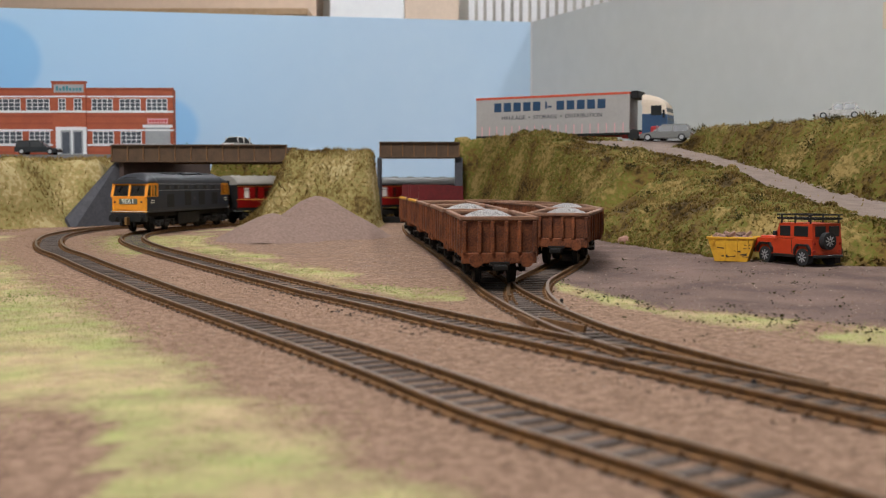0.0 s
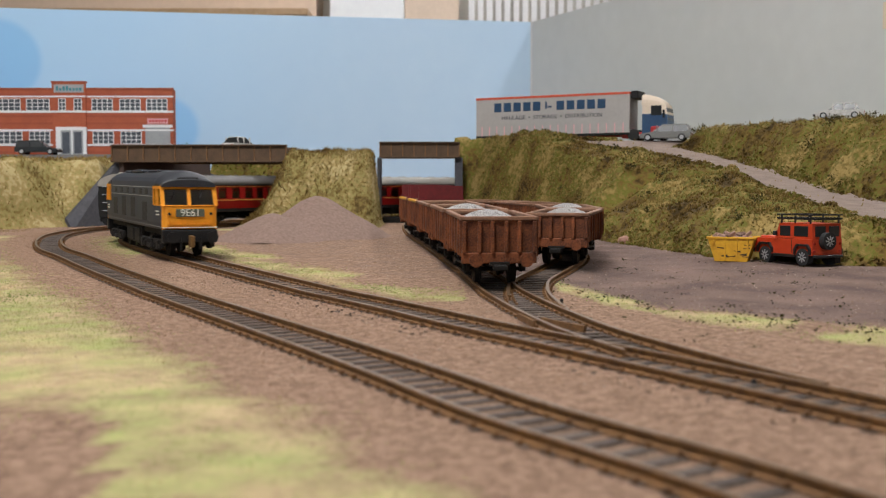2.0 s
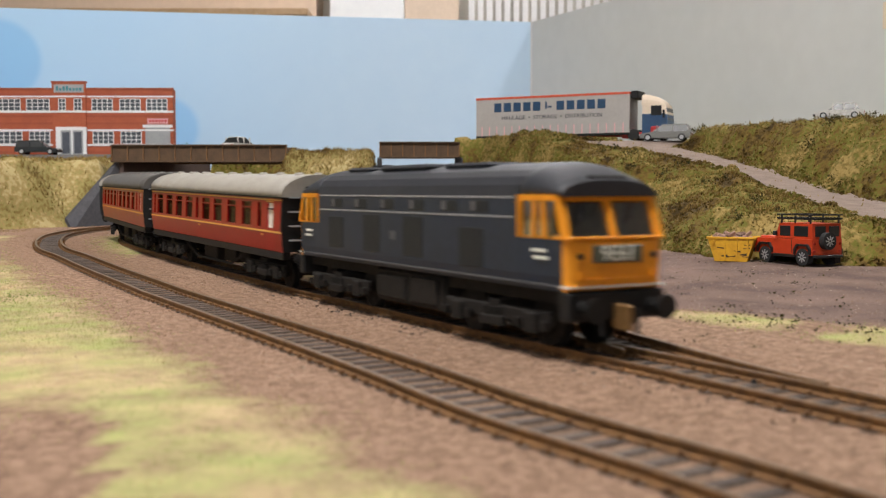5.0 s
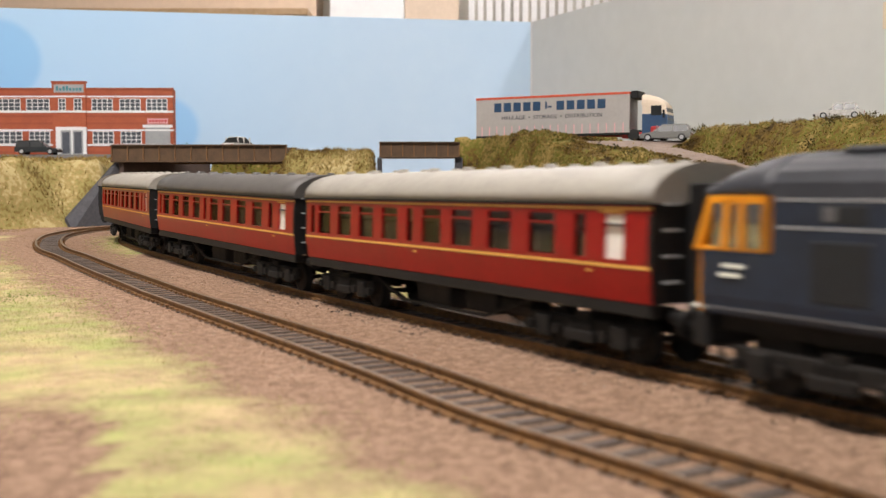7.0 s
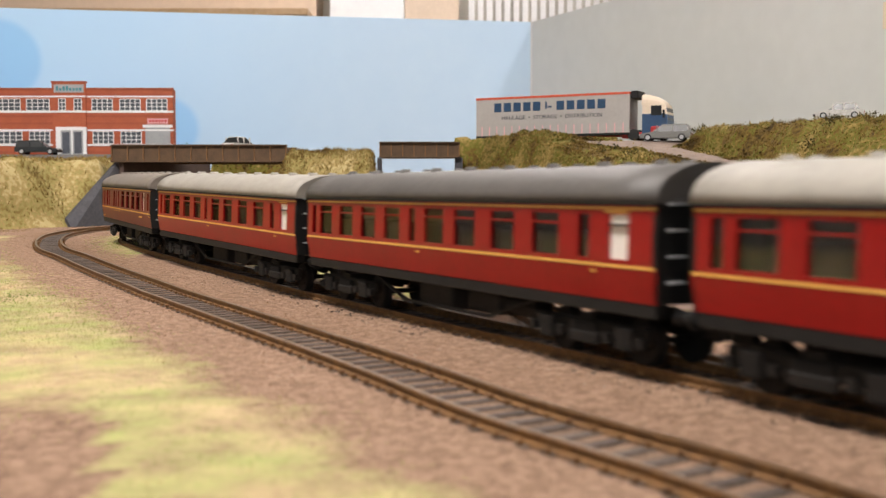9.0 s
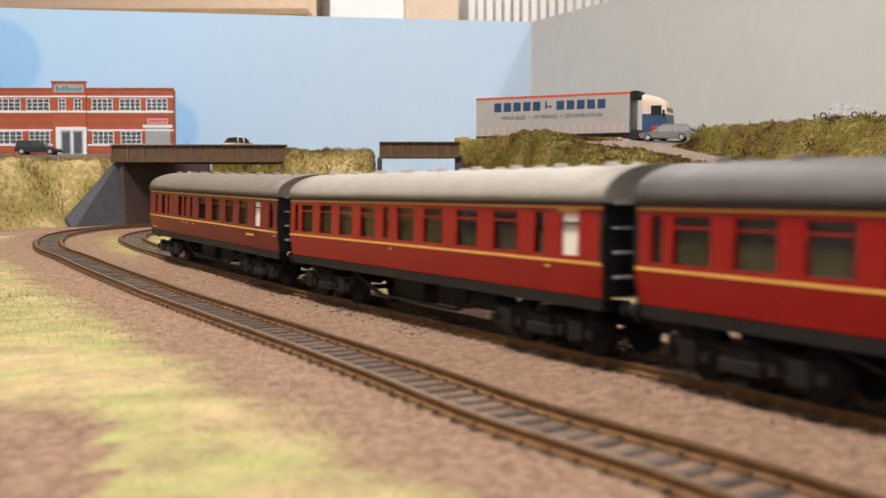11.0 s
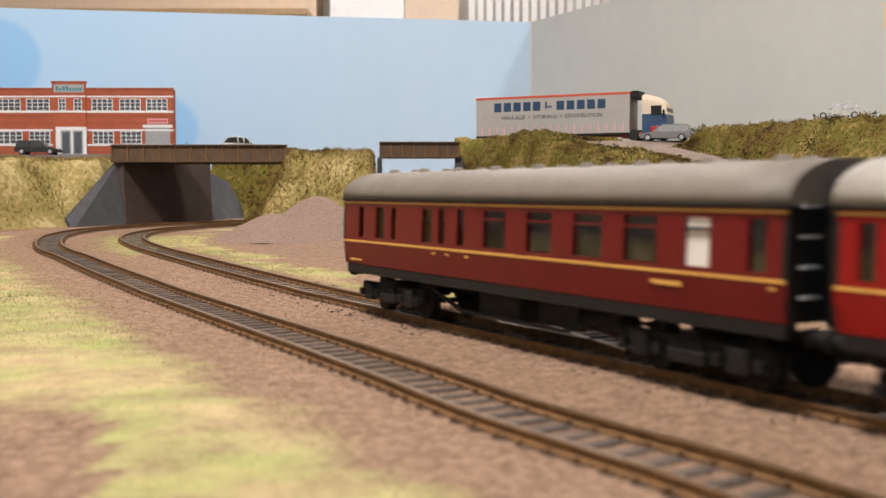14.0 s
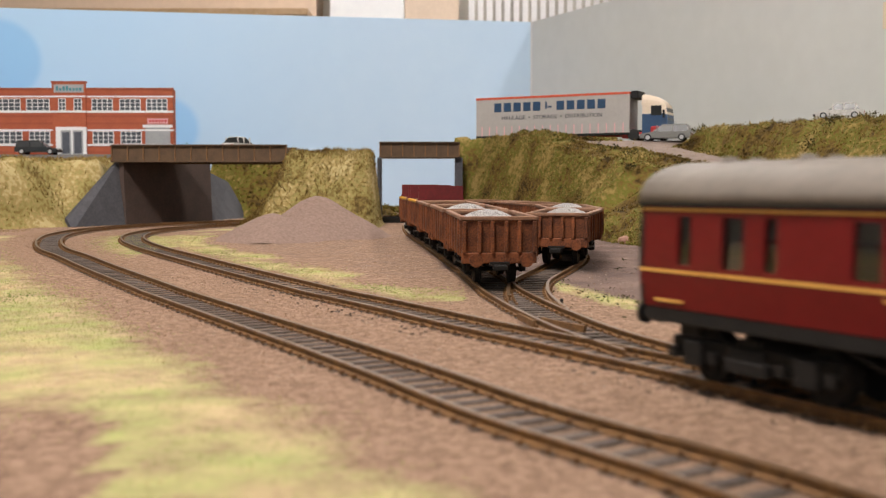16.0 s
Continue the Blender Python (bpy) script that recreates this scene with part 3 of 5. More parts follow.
# ---- bridges and tunnel mouth ----
def tunnel():
    t = thing("tunnel_portal", "dark brown and slate grey bridge abutment around the tracks", "abutment", (0, 0, 0), kind="structure")
    bm = bmesh.new()

    def wall(a, b, za, zb, lean, th, mi):
        d = (Vector(b) - Vector(a)).normalized()
        n = Vector((-d.y, d.x))
        vs = [(a[0], a[1], 2), (b[0], b[1], 2), (b[0] + n.x * lean, b[1] + n.y * lean, zb), (a[0] + n.x * lean, a[1] + n.y * lean, za)]
        f = [bm.verts.new(v) for v in vs]
        k = [bm.verts.new((v[0] + n.x * th, v[1] + n.y * th, v[2])) for v in vs]
        fs = [bm.faces.new(f), bm.faces.new(k[::-1])] + [bm.faces.new((f[i], k[i], k[(i + 1) % 4], f[(i + 1) % 4])) for i in range(4)]
        for q in fs:
            q.material_index = mi
        bmesh.ops.recalc_face_normals(bm, faces=fs)

    wall((-352, 1130), (-288, 1272), 76, 78, 3, 6, 0)
    part("back_wall", bm, [M_BRICKDARK], t)
    bm = bmesh.new()
    wall((-390, 1072), (-352, 1131), 14, 78, 10, 5, 0)
    part("wing_wall", bm, [M_SLATE], t)
    bm = bmesh.new()
    wall((-288, 1273), (-262, 1385), 80, 56, 32, 5, 0)
    part("wing_wall", bm, [M_SLATE], t)


tunnel()


def girder_bridge(x0, x1, y, z0, z1, depth, stiffs, name, label):
    b = thing(name, label, "bridge", (x0, y, z0))
    L, h = x1 - x0, z1 - z0
    bm = bx(0, L, 0, 2.5, 1.5, h - 1.5)
    box(bm, -0.5, L + 0.5, -3, 4, h - 1.5, h, bevel=0.3), box(bm, -0.5, L + 0.5, -3, 4, 0, 1.5, bevel=0.3)
    part("girder", bm, M_GIRDER, b)
    st = part("stiffener", bx(-0.6, 0.6, -2, 0, 1.5, h - 1.5), M_RUST, b, loc=(0.6, 0, 0))
    for i in range(1, stiffs):
        again(st, (0.6 + (L - 1.2) * i / (stiffs - 1), 0, 0))
    bm = bx(0, L, 2.5, depth, 6.5, 11.5)
    part("deck", bm, M_BLACK, b)
    part("rear_girder", bx(0, L, depth, depth + 2.5, 0, h), M_GIRDER, b)
    return b


girder_bridge(-367, -173, 1130, 75.5, 95, 78, 12, "road_bridge", "brown riveted plate girder road bridge over two tracks")
pb = girder_bridge(-74, 19.5, 1190, 82.5, 101, 34, 8, "plate_bridge", "short brown plate girder bridge over the sidings")
part("pier", bx(88, 97, 2, 30, -80, 0, bevel=0.5), M_SLATE, pb)
part("pier", bx(-3, 1, 4, 30, -80, 0, bevel=0.5), M_SLATE, pb)
part("sill", bx(2, 40, -2, 10, -79, -69, bevel=0.6), M_SOOT, pb)


# ---- track ----
def rail_mesh(line, s0, s1, off, step=5.0):
    prof = [(-1.25, 0, 0), (-1.25, 0.35, 0), (-0.35, 0.7, 0), (-0.35, 1.7, 0), (-0.75, 1.9, 0), (-0.75, 2.5, 1), (0.75, 2.5, 0), (0.75, 1.9, 0),
            (0.35, 1.7, 0), (0.35, 0.7, 0), (1.25, 0.35, 0), (1.25, 0, 0)]
    bm = bmesh.new()
    rows = []
    n = max(2, int((s1 - s0) / step))
    for i in range(n + 1):
        s = s0 + (s1 - s0) * i / n
        p, d = line.at(s), line.way(s)
        nx, ny = -d.y, d.x
        z = rise(p.y) - 2.5
        rows.append([bm.verts.new((p.x + nx * (off + a), p.y + ny * (off + a), z + h)) for a, h, _ in prof])
    for a, b in zip(rows, rows[1:]):
        for i in range(len(prof) - 1):
            f = bm.faces.new((a[i], a[i + 1], b[i + 1], b[i]))
            f.material_index = prof[i][2]
            f.smooth = False
    bm.faces.new(rows[0]), bm.faces.new(rows[-1][::-1])
    bmesh.ops.recalc_face_normals(bm, faces=bm.faces)
    return bm


SL = None


def track(name, line, s0, s1, label, pitch=7.4, left=(0, 0), right=(0, 0), curtail=0):
    global SL
    t = thing(name, label, "railway track", (0, 0, 0), group="railway tracks", kind="structure")
    part("rail", rail_mesh(line, s0 + left[0], s1 - left[1], GAUGE / 2), [M_RUST, M_STEEL], t)
    part("rail", rail_mesh(line, s0 + right[0], s1 - right[1], -GAUGE / 2), [M_RUST, M_STEEL], t)
    bm = bmesh.new()
    s, i = s0 + curtail, 0
    while s < s1:
        p, d = line.at(s), line.way(s)
        a = math.degrees(math.atan2(d.y, d.x)) - 90 + 2.0 * nz(i, 0, 0.9)
        zs = rise(p.y) - 2.45
        if SL is None:
            SL = part("sleeper", bx(-11.0, 11.0, -1.6, 1.6, -2.0, 0, bevel=0.2), M_SLEEPER, t, loc=(p.x, p.y, zs), rz=a)
        else:
            again(SL, (p.x, p.y, zs + 0.2 * nz(i, 3, 0.8)), a, t)
        ca, sa = math.cos(radians(a)), math.sin(radians(a))
        for off in (-GAUGE / 2, GAUGE / 2):
            for k in (-1.7, 1.7):
                cx, cy_ = p.x + ca * (off + k), p.y + sa * (off + k)
                box(bm, cx - 0.6, cx + 0.6, cy_ - 0.6, cy_ + 0.6, zs, zs + 1.0) if s < 900 else None
        s += pitch
        i += 1
    ch = part("rail_chair", bm, M_RUST, t)
    ch["kind"] = "stuff"
    return t


track("track_front", FRONT, 0, 1500, "single model railway line with rusty rails on brown sleepers")
track("track_main", MAIN, 0, 1900, "curving model main line with rusty rails and a turnout")
track("track_siding", SIDING, 30, 1040, "model siding with dull rails leading to stabled wagons", left=(60, 0), curtail=72)
track("track_loop", LOOP, 8, 560, "second siding curving off a turnout beside the wagons", left=(50, 0), curtail=34)

bm = bmesh.new()
for (x, y, a, l) in ((29, 352, 100, 22), (45, 392, 96, 20), (40, 340, 118, 26)):
    m = Matrix.Translation((x, y, -0.9)) @ Matrix.Rotation(radians(a), 4, "Z")
    r = bmesh.ops.create_cube(bm, size=1, matrix=m @ Matrix.Diagonal((l, 1.0, 2.2, 1)))
part("check_rail", bm, M_RUST, bpy.data.objects["track_siding"])


# ---- rolling stock: x is forward, z up from the rail head ----


def roof_pts(w, z0, z1, n=10, shoulder=0.0):
    out = []
    for i in range(n + 1):
        a = math.pi * i / n
        out.append((math.cos(a) * w, z0 + (z1 - z0) * math.sin(a) ** 0.85))
    return out


def bogie(parent, x, wheelbase, r, w=30.0, name="bogie"):
    bm = bx(-wheelbase / 2 - 8, wheelbase / 2 + 8, -w / 2, -w / 2 + 2, 6.5, 10.5, bevel=0.4)
    box(bm, -wheelbase / 2 - 8, wheelbase / 2 + 8, w / 2 - 2, w / 2, 6.5, 10.5, bevel=0.4)
    box(bm, -3, 3, -w / 2, w / 2, 7, 12)
    for sy in (-1, 1):
        y0, y1 = sorted((sy * (w / 2 + 1.6), sy * (w / 2 - 1)))
        for sx in (-1, 1):
            box(bm, sx * wheelbase / 2 - 3, sx * wheelbase / 2 + 3, y0, y1, 4.2, 10, bevel=0.4)
            box(bm, sx * wheelbase / 2 - 7.5, sx * wheelbase / 2 - 5, y0, y1, 5.5, 8)
            box(bm, sx * wheelbase / 2 + 5, sx * wheelbase / 2 + 7.5, y0, y1, 5.5, 8)
        box(bm, -6, 6, y0, y1, 4.4, 7.5, bevel=0.4)
        for i in range(5):
            cyl(bm, (-4 + 2 * i, sy * (w / 2 + 0.7), 8.2), "z", 0.75, 3.4, 6)
    b = part(name, bm, M_SOOT, parent, loc=(x, 0, 0))
    for sx in (-1, 1):
        bm = cy((0, 0, 0), "y", 1.0, 22, 8)
        for sy in (-1, 1):
            cyl(bm, (0, sy * 8.6, 0), "y", r, 2.4, 24)
            cyl(bm, (0, sy * 7.2, 0), "y", r + 0.7, 0.7, 24)
            for k in range(6):
                a = k * math.pi / 3
                box(bm, math.cos(a) * r * 0.55 - 0.5, math.cos(a) * r * 0.55 + 0.5, sy * 9.9 - 0.15, sy * 9.9 + 0.15, math.sin(a) * r * 0.55 - 0.5, math.sin(a) * r * 0.55 + 0.5)
        part("wheelset", bm, M_SOOT, b, loc=(sx * wheelbase / 2, 0, r))
    return b


def buffers(parent, x, sx, z=13.5, y=11.5, material=None, r=2.7):
    for sy in (-1, 1):
        bm = cy((sx * 3, sy * y, z), "x", 1.2, 6, 10)
        cyl(bm, (sx * 6.3, sy * y, z), "x", r, 1.0, 16)
        cyl(bm, (sx * 0.8, sy * y, z), "x", 2.0, 1.6, 10)
        part("buffer", bm, material or M_BLACK, parent, loc=(x, 0, 0))


STD = [(0.035, 0.018, 0), (0.09, 0.056, 1), (0.18, 0.056, 1), (0.27, 0.056, 1), (0.36, 0.056, 1), (0.43, 0.02, 0), (0.50, 0.058, 1), (0.59, 0.058, 1),
       (0.69, 0.058, 1), (0.79, 0.058, 1), (0.87, 0.022, 0), (0.935, 0.034, 2)]
BRAKE = [(0.07, 0.020, 0), (0.14, 0.030, 0), (0.19, 0.016, 0), (0.30, 0.030, 0), (0.345, 0.02, 0), (0.40, 0.02, 0), (0.49, 0.056, 1), (0.595, 0.056, 1),
         (0.695, 0.056, 1), (0.79, 0.056, 1), (0.88, 0.036, 2), (0.962, 0.024, 0)]
CL, CW, Z_SOLE, Z_CANT, Z_TOP = 210.0, 19.0, 17.0, 41.0, 51.0


def coach(name, label, wins, paint, roofm):
    c = thing(name, label, "railway coach", group="passenger coaches of the train")
    body = new("body")
    h = CL / 2
    # side profile: tumblehome below, slight lean above
    zs = [Z_SOLE, 22.0, 26.0, 31.0, 33.2, 38.2, Z_CANT]

    def yw(z):
        return CW - 0.9 * ss(26, 16.5, z) - 0.5 * ss(33, 41, z)

    wz = {0: (27.2, 38.0), 1: (27.2, 38.4), 2: (27.2, 38.2)}
    bm = bmesh.new()
    for sy in (-1, 1):
        xs = [-h, h]
        for u, w, k in wins:
            x = -h + u * CL
            xs += [x - w * CL / 2, x + w * CL / 2]
        xs = sorted(xs)
        zz = [Z_SOLE, 22.0, 25.0, 27.2, 38.2, Z_CANT]
        for t_in in (0, 1.0):
            grid = [[bm.verts.new((x, sy * (yw(z) - t_in), z)) for z in zz] for x in xs]
            for i in range(len(xs) - 1):
                for j in range(len(zz) - 1):
                    if i % 2 == 1 and j == 3:
                        continue
                    bm.faces.new((grid[i][j], grid[i + 1][j], grid[i + 1][j + 1], grid[i][j + 1]))
            if t_in == 0:
                outer = grid
            else:
                for i in range(1, len(xs) - 1, 2):
                    a, b = outer, grid
                    for (p, q), (r_, s_) in (((i, 3), (i + 1, 3)), ((i + 1, 3), (i + 1, 4)), ((i + 1, 4), (i, 4)), ((i, 4), (i, 3))):
                        bm.faces.new((a[p][q], a[r_][s_], b[r_][s_], b[p][q]))
    bmesh.ops.recalc_face_normals(bm, faces=bm.faces)
    bpy.data.objects.remove(body)
    body = part("body", bm, paint, c)
    # ends, black with gangway and steps
    for sx in (-1, 1):
        prof = [(-yw(z), z) for z in zs] + [(-y, z) for y, z in roof_pts(CW - 0.5, Z_CANT, Z_TOP - 0.3)][1:-1] + [(yw(z), z) for z in zs[::-1]]
        bm = bmesh.new()
        a = [bm.verts.new((sx * (h - 1.2), y, z)) for y, z in prof]
        b = [bm.verts.new((sx * (h + 0.2), y, z)) for y, z in prof]
        bm.faces.new(a), bm.faces.new(b[::-1])
        for i in range(len(a)):
            j = (i + 1) % len(a)
            bm.faces.new((a[i], a[j], b[j], b[i]))
        bmesh.ops.recalc_face_normals(bm, faces=bm.faces)
        end = part("coach_end", bm, M_BLACK, c, "black coach end with gangway")
        bm = bmesh.new()
        x0, x1 = sorted((sx * h, sx * (h + 5.0)))
        box(bm, x0, x1, -7.5, 7.5, 16, 45, bevel=1.2)
        for k in range(3):
            xa, xb = sorted((sx * (h + 1.0 + k * 1.4), sx * (h + 1.7 + k * 1.4)))
            box(bm, xa, xb, -8.2, 8.2, 16, 45.8, bevel=0.3)
        part("gangway", bm, M_BLACK, end)
        xa, xb = sorted((sx * (h + 0.2), sx * (h + 1.4)))
        for k in range(4):
            part("step", bx(xa, xb, -15.6, -10.5, 22 + 6.2 * k, 22.6 + 6.2 * k), M_SHUTTER, end)
    # roof
    bm = bmesh.new()
    secs = []
    for i in range(13):
        x = -h - 0.6 + (CL + 1.2) * i / 12
        secs.append([(x, y, z) for y, z in roof_pts(CW + 0.2, Z_CANT + 0.05, Z_TOP, 14)])
    loft(bm, secs, closed=True)
    rf = part("roof", bm, roofm, c, smooth=False)
    for f in rf.data.polygons:
        f.use_smooth = len(f.vertices) == 4
    vb = bmesh.new()
    cyl(vb, (0, 0, 0.5), "z", 2.4, 1.4, 10, 1.5)
    vent = None
    for i in range(9):
        x = -h + 14 + i * (CL - 28) / 8
        for y in (-4.5, 4.5):
            z = Z_CANT + (Z_TOP - Z_CANT) * math.sin(math.acos(y / CW)) ** 0.85 - 0.1
            if vent is None:
                vent = part("roof_vent", vb, roofm, c, loc=(x, y, z))
            else:
                again(vent, (x, y, z), 0, c)
    # lining, panes, interior
    for sy in (-1, 1):
        for z, t in ((25.6, 0.75), (39.7, 0.6)):
            y0, y1 = sorted((sy * (yw(z) - 0.3), sy * (yw(z) + 0.14)))
            part("lining", bx(-h + 0.3, h - 0.3, y0, y1, z - t / 2, z + t / 2), M_LINE, c, "thin yellow lining stripe")
        y0, y1 = sorted((sy * (CW - 1.3), sy * (CW + 0.45)))
        part("gutter", bx(-h, h, y0, y1, Z_CANT - 0.5, Z_CANT + 0.15), M_BLACK, c)
        y0, y1 = sorted((sy * (CW - 5), sy * (CW - 1.0)))
        part("solebar", bx(-h + 1, h - 1, y0, y1, 13.6, Z_SOLE, bevel=0.3), M_BLACK, c)
        for u, w, k in wins:
            x, hw = -h + u * CL, w * CL / 2
            y = sy * (yw(34.5) - 0.75)
            bm = bmesh.new()
            vs = [bm.verts.new(p) for p in ((x - hw, y, 27.2), (x + hw, y, 27.2), (x + hw, y - sy * 0.2, 38.2), (x - hw, y - sy * 0.2, 38.2))]
            bm.faces.new(vs)
            ext = bmesh.ops.extrude_face_region(bm, geom=bm.faces[:])
            bmesh.ops.translate(bm, vec=(0, -sy * 0.25, 0), verts=[v for v in ext["geom"] if isinstance(v, bmesh.types.BMVert)])
            bmesh.ops.recalc_face_normals(bm, faces=bm.faces)
            pane = part("window_pane", bm, M_FROST if k == 2 else M_GLASS, c)
            pane.visible_shadow = False
            if k:
                ya, yb = sorted((sy * (yw(36) - 0.8), sy * (yw(36) + 0.1)))
                part("vent_bar", bx(x - hw, x + hw, ya, yb, 35.4, 35.9), paint if k == 1 else M_BLACK, pane)
            if w < 0.035 and k == 0 and u > 0.2:
                ya, yb = sorted((sy * (yw(24) - 0.2), sy * (yw(24) + 0.25)))
                part("door_handle", bx(x + hw + 1, x + hw + 2.6, ya, yb, 23.6, 24.3), M_LINE, c)
    part("floor", bx(-h + 1.5, h - 1.5, -CW + 1.5, CW - 1.5, 17, 18.2), M_SEAT, c)
    bm = bx(-h + 2, h - 2, 3.6, 4.2, 18.2, 42)
    part("corridor_partition", bm, M_CREAM, c)
    seat = None
    for i in range(8):
        x = -h + (0.13 + 0.1 * i) * CL + (6 if i > 3 else 0)
        if seat is None:
            bm = bx(-1.2, 1.2, -16, 3.4, 18.2, 33, bevel=0.5)
            box(bm, 1.2, 6, -16, 3.4, 18.2, 23.5, bevel=0.5), box(bm, -6, -1.2, -16, 3.4, 18.2, 23.5, bevel=0.5)
            seat = part("seat", bm, M_SEAT, c, loc=(x, 0, 0))
        else:
            again(seat, (x, 0, 0), 0, c)
    # underframe
    bm = bx(-18, 4, -14, 14, 5.5, 14, bevel=0.6)
    box(bm, 12, 30, -13, -3, 6.5, 14, bevel=0.5)
    part("battery_box", bm, M_SOOT, c)
    for sy in (-1, 1):
        bm = bmesh.new()
        prism(bm, [(-52, 13.6), (-50.5, 13.6), (-26, 6.6), (26, 6.6), (50.5, 13.6), (52, 13.6), (27, 5.6), (-27, 5.6)], sy * 14.5 - 0.5, sy * 14.5 + 0.5)
        part("truss_rod", bm, M_SOOT, c)
    bm = cy((38, -8, 10), "x", 3.6, 16, 14)
    part("vacuum_cylinder", bm, M_SOOT, c)
    for sx in (-1, 1):
        bogie(c, sx * 74, 32, 6.0)
        buffers(c, sx * h, sx, z=14.0)
        xa, xb = sorted((sx * (h - 2), sx * (h + 5)))
        part("coupling", bx(xa, xb, -1.6, 1.6, 8, 11, bevel=0.4), M_BLACK, c)
    if wins is BRAKE:
        ya, yb = -CW - 0.05, -CW + 0.6
        part("running_number", bx(h - 40, h - 30, ya, yb, 22.4, 23.4), M_LINE, c, "short yellow number bar")
        part("running_number", bx(-h + 5, -h + 14, -CW + 0.3, -CW + 0.7, 18.4, 19.0), M_LINE, c, "short yellow number bar")
    else:
        part("running_number", bx(h - 19, h - 10, -CW + 0.3, -CW + 0.65, 38.6, 39.2), M_LINE, c, "short yellow number bar")
    return c


coaches = [coach("passenger_coach", "maroon lined passenger coach with a pale cream roof", STD, M_MAROON, M_ROOFW),
           coach("passenger_coach", "maroon lined passenger coach with a dark grey roof", STD, M_MAROON, M_ROOFG),
           coach("passenger_coach", "maroon lined passenger coach with an off-white roof", STD, M_MAROON, M_ROOFW),
           coach("brake_coach", "brownish maroon brake coach with a tan roof", BRAKE, M_MAROON2, M_ROOFB)]

LL = 190.0


def loco():
    c = thing("diesel_locomotive", "weathered dark blue diesel locomotive with yellow cab ends", "locomotive")
    h = LL / 2
    W = 17.1

    def sec(x, w, z0, zc, zt, n=12):
        return [(x, -w * 0.965, z0), (x, -w, z0 + 4), (x, -w, zc)] + [(x, -y, z) for y, z in roof_pts(w, zc, zt, n)][1:-1] + [(x, w, zc), (x, w, z0 + 4), (x, w * 0.965, z0)]

    # main body between the cabs
    bm = bmesh.new()
    loft(bm, [sec(x, W, 17, 42.5, 52.5) for x in (-h + 22, -h / 3, h / 3, h - 22)])
    for f in bm.faces:
        if f.calc_center_median().z > 43.5 and abs(f.normal.x) < 0.5:
            f.material_index = 1
    part("body", bm, [M_BLUE, M_LROOF], c)
    for sx in (-1, 1):
        # lower cab, blue side with a yellow nose
        def nose(x):
            return sx * x
        cab = part("cab", loft(bmesh.new(), [[(nose(h - 22), -W * 0.965, 17), (nose(h - 22), -W, 21), (nose(h - 22), -W, 31), (nose(h - 22), W, 31), (nose(h - 22), W, 21), (nose(h - 22), W * 0.965, 17)],
                                             [(nose(h - 2), -W * 0.93, 17), (nose(h - 2), -W * 0.965, 21), (nose(h - 2), -W * 0.965, 31), (nose(h - 2), W * 0.965, 31), (nose(h - 2), W * 0.965, 21), (nose(h - 2), W * 0.93, 17)]]), M_BLUE, c)
        bm = loft(bmesh.new(), [[(nose(h - 2), -W * 0.965, 17), (nose(h - 2), -W * 0.97, 31.2), (nose(h - 2), W * 0.97, 31.2), (nose(h - 2), W * 0.965, 17)],
                                [(nose(h - 0.3), -W * 0.90, 17.4), (nose(h - 0.3), -W * 0.91, 30.9), (nose(h - 0.3), W * 0.91, 30.9), (nose(h - 0.3), W * 0.90, 17.4)],
                                [(nose(h + 0.4), -W * 0.80, 18), (nose(h + 0.4), -W * 0.80, 30.3), (nose(h + 0.4), W * 0.80, 30.3), (nose(h + 0.4), W * 0.80, 18)]])
        part("nose", bm, M_YELLOW, cab, "yellow warning panel on the nose")
        part("waist_strip", bx(*sorted((nose(h - 22), nose(h + 0.6))), -W * 0.975, W * 0.975, 30.9, 31.7, bevel=0.2), M_YELLOW, cab)
        part("skirt_strip", bx(*sorted((nose(h - 4), nose(h + 0.9))), -W * 0.96, W * 0.96, 18.0, 18.5), M_HEADCODE, cab)
        # upper cab: posts, windscreen, side windows
        bm = bmesh.new()

        def post_(x0, y0, x1, y1, wx, wy):
            loft(bm, [[(nose(x0 + a * wx), y0 + b * wy, 31.2) for a, b in ((-1, -1), (1, -1), (1, 1), (-1, 1))],
                      [(nose(x1 + a * wx), y1 + b * wy, 42.4) for a, b in ((-1, -1), (1, -1), (1, 1), (-1, 1))]])
        xf, xt = h - 1.2, h - 5.0
        for y in (-W * 0.93, 0, W * 0.93):
            post_(xf, y, xt, y * 0.985, 0.9, 0.95 if y == 0 else 1.15)
        for y in (-W * 0.985, W * 0.985):
            post_(h - 9.5, y, h - 10.5, y, 0.8, 0.55)
            post_(h - 14.5, y, h - 14.5, y, 0.7, 0.55)
            post_(h - 21.5, y, h - 21.5, y, 1.2, 0.55)
        ya = W * 0.985
        loft(bm, [[(nose(xt - 1.2), -ya, 41.3), (nose(xt + 1.0), -ya, 41.3), (nose(xt + 0.6), -ya, 43), (nose(xt - 1.2), -ya, 43)],
                  [(nose(xt - 1.2), ya, 41.3), (nose(xt + 1.0), ya, 41.3), (nose(xt + 0.6), ya, 43), (nose(xt - 1.2), ya, 43)]])
        for sy in (-1, 1):
            yy = sorted((sy * (ya - 0.6), sy * (ya + 0.55)))
            box(bm, *sorted((nose(h - 22.6), nose(xt))), *yy, 41.3, 43)
            box(bm, *sorted((nose(h - 22.6), nose(h - 20.5))), *yy, 31.2, 43)
        part("window_frame", bm, M_YELLOW, cab)
